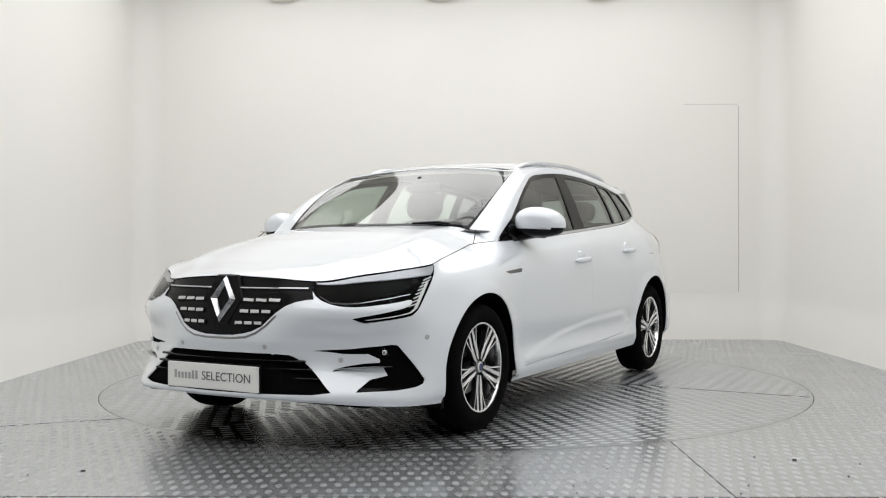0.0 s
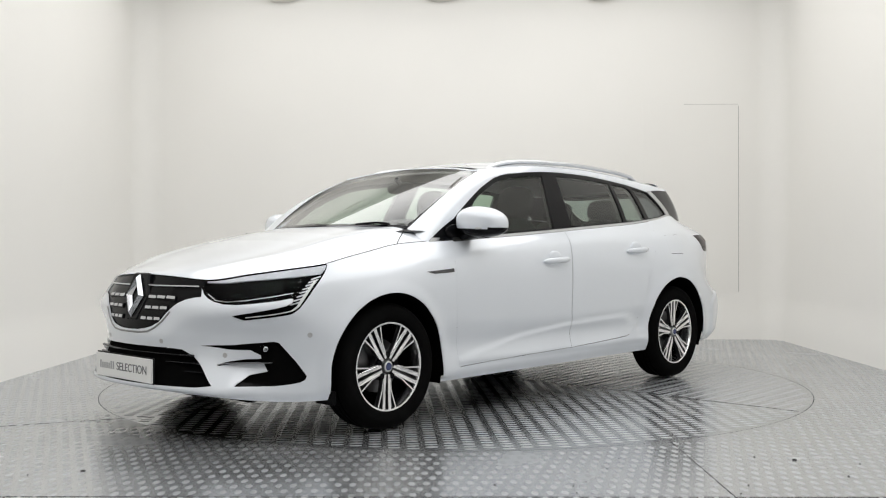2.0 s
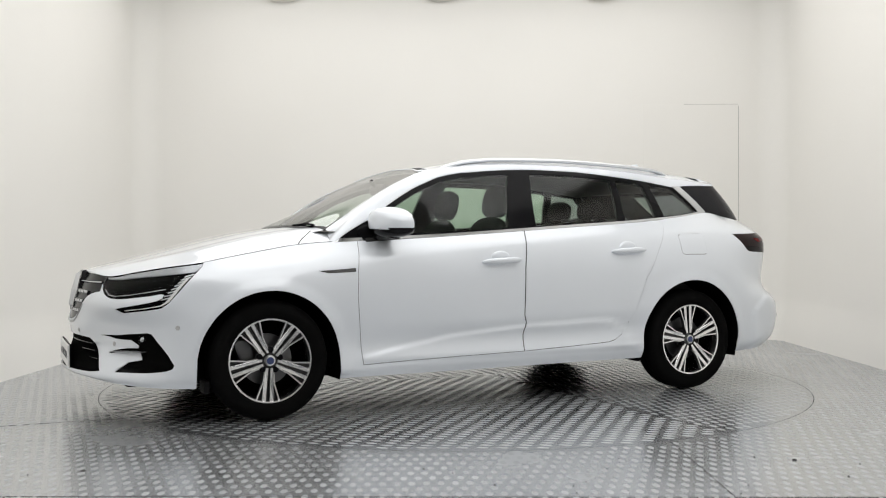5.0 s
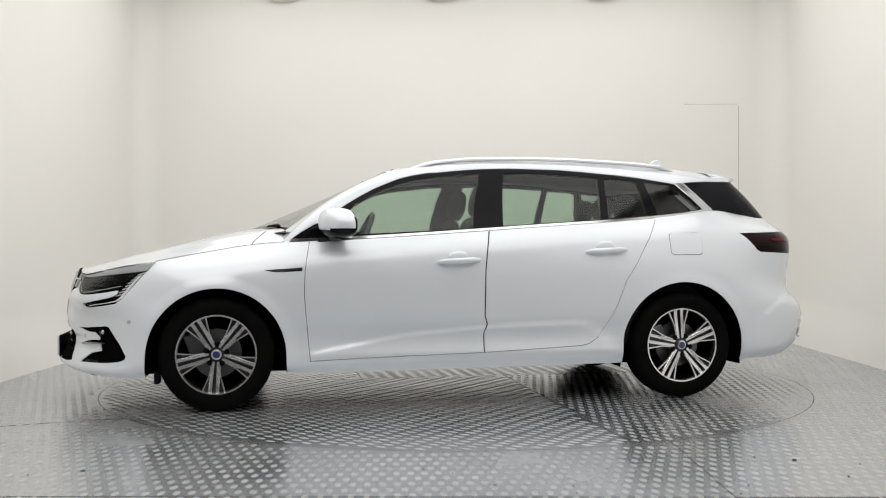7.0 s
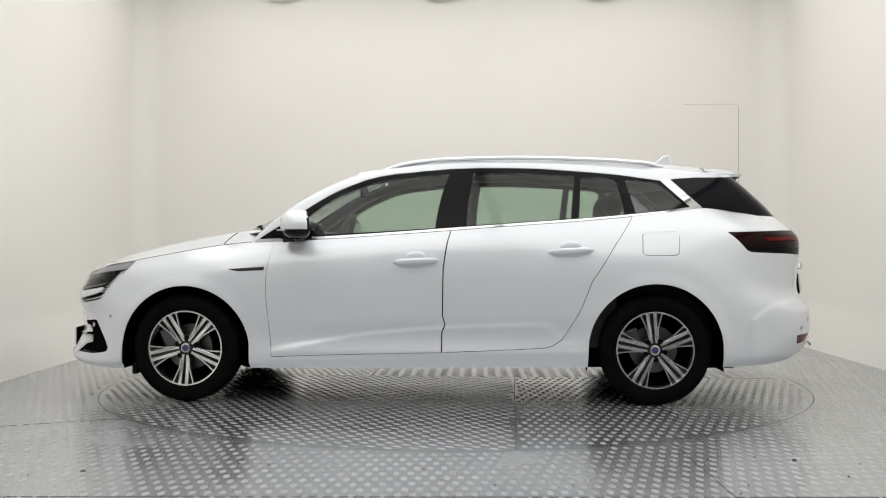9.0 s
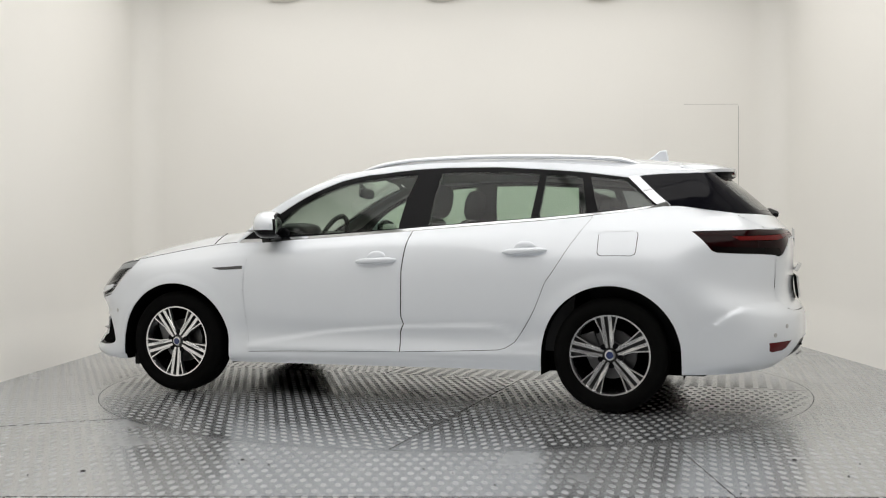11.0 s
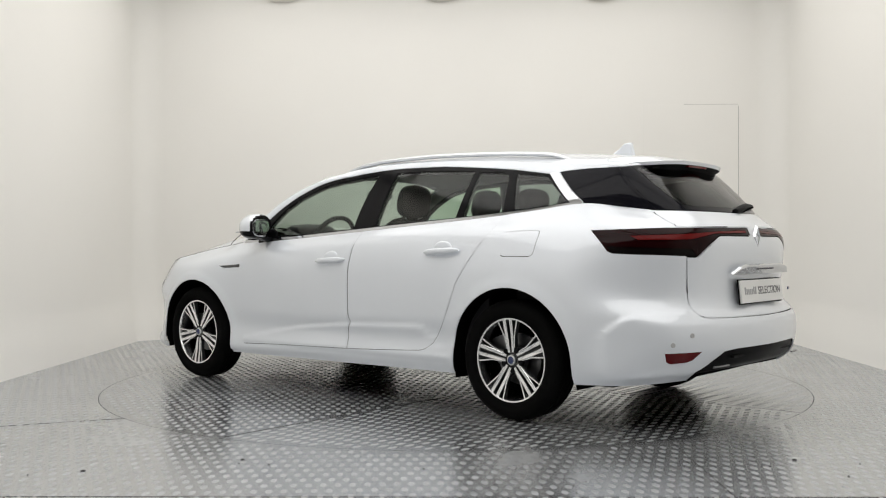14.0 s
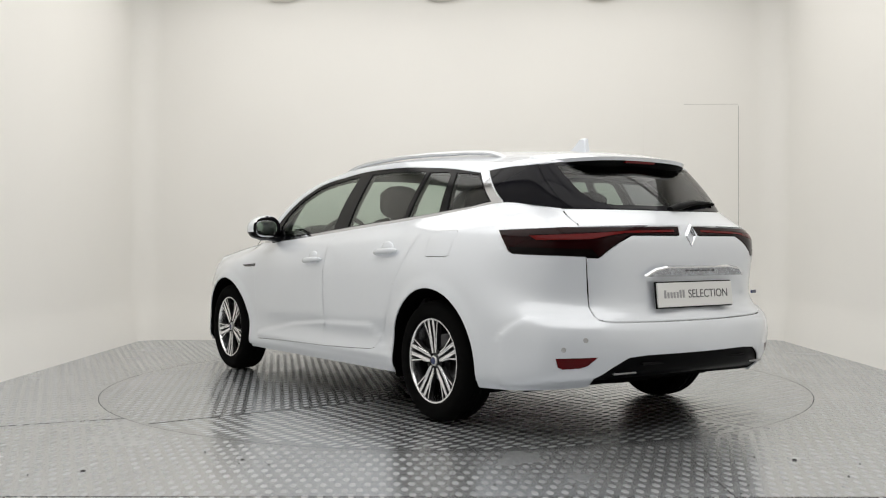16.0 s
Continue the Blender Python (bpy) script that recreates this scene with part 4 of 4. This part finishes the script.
    for k, z in enumerate((0.285, 0.325, 0.365, 0.400)):
        half = 0.50 - 0.2 * max(0, (z - 0.30)) * 4
        path = [(2.238 - 0.34 * y * y, y, z) for y in np.linspace(-half, half, 25)]
        part("intake_slat", tube(path, 0.02, 0.012, 8), GLOSS_BLACK, car, soft=True)
    # rhombus badge: two bent bars round an opening, on a black shield
    shield = prism([(-0.112, 0.675), (-0.066, 0.788), (0.066, 0.788), (0.112, 0.675), (0.05, 0.552), (-0.05, 0.552)], 0.03, 0.008)
    lean = Matrix.Translation((2.262, 0, 0.56)) @ Matrix.Rotation(radians(-14), 4, "Y") @ Matrix.Translation((-2.262, 0, -0.56))
    shield = part("badge_shield", moved(shield, lean @ pose(2.228, 0, 0, 0, 0, -90)), GLOSS_BLACK, car)
    badge = rhombus(shield, 2.262, 0, 0.672, 0.074, 0.108, 0.018, 1)
    badge.data.transform(lean)
    plate_at(car, "number_plate", 2.292, -0.012, 0.322, 1, 0.265, 0.057)


def rhombus(parent, x, y, z, wide, high, depth, s):
    """A four-sided metal ring with ridged sides."""
    bm = bmesh.new()
    outer, ridge, inner = [], [], []
    for k in range(4):
        a = (0, 1, 0, -1)[k] * wide, (1, 0, -1, 0)[k] * high
        outer.append(bm.verts.new((x, y + a[0], z + a[1])))
        ridge.append(bm.verts.new((x + s * depth, y + a[0] * 0.76, z + a[1] * 0.80)))
        inner.append(bm.verts.new((x, y + a[0] * 0.44, z + a[1] * 0.58)))
    for a, b in ((outer, ridge), (ridge, inner)):
        for k in range(4):
            bm.faces.new((a[k], a[(k + 1) % 4], b[(k + 1) % 4], b[k]))
    bmesh.ops.recalc_face_normals(bm, faces=bm.faces[:])
    return part("badge", bm, CHROME, parent, "chrome rhombus badge")


def plate_at(car, name, x, y, z, s, half, high, lean=0.0):
    """A plate with a grey word, facing forward (s=1) or backward."""
    plate = part(name, box(-0.006, 0.006, -half, half, -high, high, 0.003), PLATE, car, "white show plate with grey lettering")
    plate.matrix_basis = pose(x, y, z, 0, lean, 0)
    m = pose(s * 0.0068, s * 0.085, 0, 90, 0, 90 * s)
    lettering("SELECTION", 0.056, INK, "lettering", plate, m)
    for k in range(7):
        a, b = -0.222 + 0.021 * k, -0.222 + 0.021 * k + 0.014
        part("brand_bar", box(0.0054, 0.0068, a, b, -0.016, 0.022 if k in (0, 5, 6) else 0.012) if s > 0 else box(-0.0068, -0.0054, -b, -a, -0.016, 0.022 if k in (0, 5, 6) else 0.012), PALE_INK, plate)
    part("plate_holder", box(-0.012, -0.005, -half - 0.006, half + 0.006, -high - 0.006, high + 0.006, 0.003) if s > 0 else box(0.005, 0.012, -half - 0.006, half + 0.006, -high - 0.006, high + 0.006, 0.003), MATT_BLACK, plate)
    return plate


def rear_details(car):
    plate_at(car, "rear_plate", -2.330, -0.012, 0.672, -1, 0.262, 0.058, 6)
    trim = prism([(-0.35, 0.765), (0.35, 0.765), (0.29, 0.805), (0.22, 0.818), (-0.22, 0.818), (-0.29, 0.805)], 0.022, 0.004)
    trim = part("tailgate_trim", moved(trim, Matrix.Translation((-2.318, -0.03, 0.79)) @ Matrix.Rotation(radians(-32), 4, "Y") @ pose(0, 0, -0.79, 0, 0, 90)), CHROME, car, "chrome finisher above the number plate", soft=False)
    for k in range(6):
        part("name_bar", box(-2.3445, -2.3385, -0.135 + 0.036 * k, -0.135 + 0.036 * k + 0.026, 0.782, 0.806, 0.002), INK, trim)
    rhombus(car, -2.300, -0.005, 0.952, 0.040, 0.062, 0.014, -1)
    part("hybrid_badge", moved(box(-0.003, 0.003, -0.030, 0.030, -0.008, 0.008, 0.002), pose(-2.272, -0.52, 0.668, 0, 0, 16)), BLUE, car, "small blue badge")
    # wiper
    wiper = part("rear_wiper", tube([(-2.205, 0.03, 1.085), (-2.20, -0.04, 1.100), (-2.175, -0.17, 1.122), (-2.135, -0.34, 1.128)], 0.05, 0.034, 10, [0.8, 1.1, 0.8, 0.35]), MATT_BLACK, car, "black rear wiper", soft=True)
    part("wiper_blade", tube([(-2.200, -0.02, 1.093), (-2.170, -0.2, 1.106), (-2.120, -0.39, 1.122)], 0.014, 0.014, 8), RUBBER, wiper)
    for s in (1, -1):
        part("exhaust_trim", tube([(-2.315, s * 0.52, 0.318), (-2.330, s * 0.46, 0.320), (-2.336, s * 0.40, 0.321)], 0.012, 0.010, 10), DARK_SATIN, car, soft=True)
        for u, v in ((17.56, 0.433), (17.19, 0.354)):
            part("parking_sensor", moved(lathe([(0.0, 0.0015), (0.008, 0.0015), (0.0095, 0.003), (0.0115, 0.002), (0.012, -0.004)], 20), on_body(u, v, s)), SENSOR, car)
    part("diffuser_fin", box(-2.345, -2.25, -0.36, 0.36, 0.352, 0.362, 0.003), MATT_BLACK, car)


def mirror(car, s):
    """Door mirror: swept white cap, black base and arm, glass towards the rear."""
    base = new("door_mirror")
    base.parent = car
    cap = blob(0, 0, 0, 0.098, 0.124, 0.078, 2.5, 36, 24)
    for v in cap.verts:
        out, up = v.co.y, v.co.z
        v.co.x = max(v.co.x, -0.066) - 0.30 * out + 0.03 * up
        v.co.z = up * (1 - 0.9 * max(0, out)) - 0.06 * out + (0.012 if up > 0 else 0.0) * (1 - (out / 0.13) ** 2)
        v.co = Vector((0.690 + v.co.x, s * (0.895 + v.co.y), 1.030 + v.co.z))
    if s < 0:
        bmesh.ops.reverse_faces(cap, faces=cap.faces[:])
    for f in cap.faces:
        c = f.calc_center_median()
        if c.z < 1.000 or c.x < 0.636 - 0.30 * (abs(c.y) - 0.895):
            f.material_index = 1
    part("mirror_cap", cap, (PAINT, GLOSS_BLACK), base, "white mirror cap with black underside", soft=True)
    part("mirror_foot", tube([(0.700, s * 0.76, 0.955), (0.700, s * 0.82, 0.966), (0.690, s * 0.87, 0.974), (0.680, s * 0.92, 0.972)], 0.11, 0.050, 12), GLOSS_BLACK, base, soft=True)
    glass_bm = blob(0, 0, 0, 0.004, 0.092, 0.056, 3.0)
    part("mirror_glass", moved(glass_bm, pose(0.620, s * 0.905, 1.026, 0, 0, s * 16)), CHROME, base)
    part("sail_cover", blob(0.73, s * 0.772, 0.985, 0.12, 0.012, 0.045, 2.2), GLOSS_BLACK, base, soft=True)
    part("turn_lamp", moved(blob(0, 0, 0, 0.004, 0.050, 0.005, 2.6), pose(0.775, s * 0.930, 1.000, 0, 0, -s * 17)), SENSOR, base, soft=True)


# ---- wheels ----
def spoke_bm():
    """One group: two flat bars and two slim forked ones, polished in front and dark on the flanks."""
    out = []
    for s in (1, -1):
        out.append(prism([(s * 0.0055, 0.040), (s * 0.0195, 0.040), (s * 0.0270, 0.120), (s * 0.0300, 0.211), (s * 0.0110, 0.211), (s * 0.0085, 0.120)], 0.018))
        out.append(prism([(s * 0.0225, 0.060), (s * 0.0265, 0.060), (s * 0.0335, 0.118), (s * 0.0640, 0.203), (s * 0.0570, 0.206), (s * 0.0285, 0.122)], 0.018))
    out.append(prism([(-0.030, 0.045), (0.030, 0.045), (0.034, 0.118), (0.060, 0.205), (-0.060, 0.205), (-0.034, 0.118)], 0.006))
    bm = joined(*out[:-1])
    bmesh.ops.recalc_face_normals(bm, faces=bm.faces[:])
    for f in bm.faces:
        f.material_index = 0 if f.normal.y > 0.9 else 1
    for v in bm.verts:
        r = math.hypot(v.co.x, v.co.z)
        v.co.y += 0.010 * min(1, max(0, (r - 0.05) / 0.16)) ** 2
    back = out[-1]
    for f in back.faces:
        f.material_index = 1
    return joined(bm, moved(back, pose(0, -0.006, 0)))


def wheel(car, x, s, turn, shared):
    """Alloy wheel with tyre; the outer face looks along +y."""
    hub = part("wheel", lathe([(0.222, 0.030), (0.219, 0.034), (0.211, 0.033), (0.206, 0.022), (0.203, -0.02), (0.200, -0.15), (0.215, -0.17)], 72) if "wheel" not in shared else bmesh.new(), (ALLOY,), car, "polished alloy wheel with five double spokes", soft=True)
    if "wheel" in shared:
        spare = hub.data
        hub.data = shared["wheel"]
        bpy.data.meshes.remove(spare)
    shared["wheel"] = hub.data
    hub.matrix_basis = pose(x, s * 0.838, WHEEL, 0, 0, 0 if s > 0 else 180) @ pose(0, 0, 0, 0, turn, 0)

    def piece(name, make, mat, m=Matrix(), label="", soft=False):
        if name in shared:
            ob = tagged(new(name, shared[name]), label)
            ob.parent = hub
        else:
            ob = part(name, make(), mat, hub, label, soft)
            shared[name] = ob.data
        ob.matrix_basis = m
        return ob

    tyre_profile = [(0.215, 0.026), (0.222, 0.036), (0.236, 0.043), (0.262, 0.048), (0.285, 0.045), (0.300, 0.034), (0.3085, 0.018), (0.3125, 0.004), (0.3135, -0.012), (0.308, -0.014), (0.308, -0.020), (0.314, -0.022),
                    (0.3145, -0.044), (0.308, -0.046), (0.308, -0.054), (0.3145, -0.056), (0.314, -0.080), (0.308, -0.082), (0.308, -0.088), (0.3135, -0.090), (0.311, -0.120), (0.300, -0.140), (0.262, -0.152), (0.222, -0.140), (0.212, -0.12)]
    piece("tyre", lambda: lathe(tyre_profile, 96), RUBBER, label="black road tyre", soft=True)
    for k in range(5):
        piece("spoke", spoke_bm, (ALLOY, ALLOY_DARK), pose(0, 0.002, 0, 0, 72 * k + 180, 0))
        piece("wheel_bolt", lambda: joined(lathe([(0.0, 0.004), (0.0135, 0.004), (0.0155, 0.0), (0.0155, -0.02)], 18)), GLOSS_BLACK, pose(0.056 * math.sin(radians(72 * k)), 0.017, 0.056 * math.cos(radians(72 * k))), soft=True)
    piece("hub", lambda: lathe([(0.0, 0.010), (0.045, 0.010), (0.072, 0.004), (0.074, -0.03)], 40), ALLOY_DARK, soft=True)
    cap = piece("hub_cap", lambda: lathe([(0.0, 0.030), (0.020, 0.029), (0.0265, 0.026), (0.029, 0.018), (0.029, 0.0)], 32), SATIN, soft=True)
    piece("cap_disc", lambda: lathe([(0.0, 0.0312), (0.019, 0.0305), (0.020, 0.028)], 28), BLUE, soft=True)
    disc = part("brake_disc", moved(lathe([(0.05, -0.052), (0.135, -0.052), (0.135, -0.075), (0.05, -0.075)], 48), pose(x, s * 0.838, WHEEL, 0, 0, 0 if s > 0 else 180)), DISC, car, soft=True)
    part("brake_caliper", moved(box(-0.045, 0.045, -0.085, -0.035, -0.07, 0.07, 0.012), pose(x, s * 0.838, WHEEL, 0, 0, 0 if s > 0 else 180) @ pose(0, 0, 0, 0, 0, 0) @ pose(-0.115 * (1 if s > 0 else -1) * -1, 0, 0.045, 0, 20, 0)), DISC, car)
    back = moved(lathe([(0.0, -0.10), (0.205, -0.10)], 40), pose(x, s * 0.838, WHEEL, 0, 0, 0 if s > 0 else 180))
    part("dust_shield", back, UNDER, car)


def liner(car, cx, cz, r, s):
    """Arch return in body colour, then a dark liner to the inside."""
    pts = [(cx - r * 1.02, 0.19)] + [(cx - r * math.cos(math.pi * k / 36), cz + r * math.sin(math.pi * k / 36)) for k in range(37)] + [(cx + r * 1.02, 0.19)]
    edge = []
    for x, z in pts:
        u, v = uv_side(x, z)
        edge.append(float(body_grid([u], [max(v, 0)])[0, 0, 1]))
    grid = [[(x, s * (y - 0.010), z) for (x, z), y in zip(pts, edge)], [(x, s * (y - 0.06), z) for (x, z), y in zip(pts, edge)], [(cx + (x - cx) * 0.97, s * 0.44, z) for x, z in pts]]
    part("arch_liner", sheet(grid), UNDER, car, soft=True)


# ---- inside the cabin ----
def seat(car, x, y, wide=0.27, rear=False):
    s = new("seat")
    s.parent = car
    tagged(s, "dark grey cloth seat with headrest")
    back = blob(0, 0, 0, 0.065, wide, 0.34, 3.2)
    part("backrest", moved(back, pose(x - 0.12, y, 0.76, 0, -17, 0)), CLOTH, s, soft=True)
    part("cushion", moved(blob(0, 0, 0, 0.27, wide, 0.085, 3.2), pose(x + 0.16, y, 0.45, 0, -6, 0)), CLOTH, s, soft=True)
    part("headrest", moved(blob(0, 0, 0, 0.055, 0.135 if not rear else 0.12, 0.105 if not rear else 0.075, 2.8), pose(x - 0.25, y, 1.185 if not rear else 1.155, 0, -12, 0)), CLOTH, s, soft=True)
    for d in (-0.06, 0.06):
        part("headrest_rod", tube([(x - 0.215, y + d, 1.00), (x - 0.245, y + d, 1.14)], 0.012, 0.012, 8), SATIN, s)


def interior(car):
    for y in (0.37, -0.37):
        seat(car, 0.02, y, 0.25)
    for y in (0.40, 0.0, -0.40):
        seat(car, -0.92, y, 0.22, True)
    dash = []
    for y in np.linspace(-0.74, 0.74, 25):
        k = 1 - 0.25 * (y / 0.74) ** 2
        dash.append([(1.22 * k + 0.02, y, 0.985), (1.02 * k, y, 1.015), (0.86 * k, y, 1.02 - 0.015 * (y / .74) ** 2), (0.74 * k, y, 0.985), (0.70 * k, y, 0.90), (0.76, y, 0.70), (0.80, y, 0.35)])
    part("dashboard", sheet(dash), TRIM_DARK, car, "dark grey dashboard", soft=True)
    part("instrument_hood", moved(blob(0, 0, 0, 0.10, 0.19, 0.045, 2.6), pose(0.74, 0.37, 1.015)), TRIM_DARK, car, soft=True)
    wheel_bm = bmesh.new()
    rows = []
    for k in range(36):
        a = 2 * math.pi * k / 36
        rows.append([wheel_bm.verts.new(((0.016 * math.sin(b)), (0.185 + 0.016 * math.cos(b)) * math.cos(a), (0.185 + 0.016 * math.cos(b)) * math.sin(a))) for b in (2 * math.pi * j / 8 for j in range(8))])
    for k in range(36):
        for j in range(8):
            wheel_bm.faces.new((rows[k][j], rows[(k + 1) % 36][j], rows[(k + 1) % 36][(j + 1) % 8], rows[k][(j + 1) % 8]))
    wheel_ob = part("steering_wheel", moved(joined(wheel_bm, blob(0, 0, 0, 0.03, 0.07, 0.06), box(-0.012, 0.012, -0.18, 0.18, -0.02, 0.02, 0.005)), pose(0.52, 0.37, 0.93, 0, -24, 0)), TRIM_DARK, car, "black steering wheel", soft=True)
    part("inner_mirror", moved(blob(0, 0, 0, 0.02, 0.12, 0.035, 3), pose(0.43, 0.0, 1.265)), TRIM_DARK, car, "black rear-view mirror", soft=True)
    part("mirror_stem", tube([(0.43, 0, 1.28), (0.475, 0, 1.322)], 0.03, 0.03, 8), TRIM_DARK, car)
    part("cabin_floor", box(-2.10, 1.15, -0.74, 0.74, 0.285, 0.32), UNDER, car)
    part("luggage_cover", box(-2.05, -1.22, -0.62, 0.62, 0.93, 0.945, 0.004), TRIM_DARK, car, "dark luggage cover behind the rear seats")
    for s in (1, -1):
        part("door_card", box(-1.15, 0.80, s * 0.765 - 0.02, s * 0.765 + 0.02, 0.32, 0.955, 0.01), TRIM_DARK, car)
        part("luggage_side", box(-1.78, -1.2, s * 0.59 - 0.02, s * 0.59 + 0.02, 0.32, 1.03, 0.01), TRIM_DARK, car)
    part("underbody", box(-1.85, 2.05, -0.66, 0.66, 0.19, 0.30, 0.02), UNDER, car, "black underbody")
    part("front_bulkhead", box(0.95, 1.0, -0.72, 0.72, 0.25, 0.93), UNDER, car)
    part("engine_bay", box(0.96, 1.95, -0.46, 0.46, 0.21, 0.74, 0.02), UNDER, car, "black engine bay")
    part("rear_axle_tub", box(-1.80, -0.95, -0.47, 0.47, 0.25, 0.74, 0.02), UNDER, car)
    part("silencer", blob(-1.95, 0.15, 0.27, 0.16, 0.30, 0.05, 2.6), UNDER, car, soft=True)
    for s in (1, -1):
        part("front_deflector", box(1.66, 1.69, s * 0.77 - 0.06, s * 0.77 + 0.06, 0.155, 0.22, 0.006), MATT_BLACK, car)
        part("wiper", tube([(1.09 - 0.02 * s, s * 0.20 + 0.1, 1.028), (1.02, s * 0.26 + 0.16, 1.036), (1.01, s * 0.28 + 0.22, 1.028)], 0.022, 0.012, 8), MATT_BLACK, car, "black windscreen wiper")
    part("cowl", tube([(1.140 - 0.40 * abs(y) ** 2 * 1.4, y, 1.004) for y in np.linspace(-0.44, 0.44, 21)], 0.06, 0.016, 8), MATT_BLACK, car, "black cowl below the windscreen", soft=True)


def build_car():
    car = tagged(new("estate_car"), "pearl white estate car with silver roof rails", "car")
    car_body(car)
    car_cabin(car)
    car_top(car)
    front_details(car)
    rear_details(car)
    for s in (1, -1):
        mirror(car, s)
        liner(car, 1.354, 0.302, 0.377, s)
        liner(car, REAR_AXLE - .002, 0.314, 0.377, s)
    shared = {}
    for x, turn in ((FRONT_AXLE, -4), (REAR_AXLE, 42)):
        for s in (1, -1):
            wheel(car, x, s, turn, shared)
    interior(car)
    return car


SEAMS = ((1.0, -2.04, 1.03, -4.5), (-2.35, -3.06, 3.0, -3.05), (-0.01, -3.06, 0.0, -4.6), (-3.0, -1.95, -1.75, -1.43))
room()
turntable = ground()
estate = build_car()


def heading(t):
    """Turn of the table in radians: a steady turn of a little over 7 degrees a second."""
    s = (t - 8) / 8
    return 3.2106 - 1.00774 * s - 0.01154 * s * s - 0.00913 * s**3


def motions():
    car_rows, table_rows = [], []
    for k in range(33):
        m = Matrix.Rotation(heading(k * 0.5), 4, "Z")
        car_rows.append((k * 0.5, m @ Matrix.Translation((0.164, 0.1036, 0.0022))))
        table_rows.append((k * 0.5, m))
    walk(estate, car_rows)
    walk(turntable, table_rows)


motions()
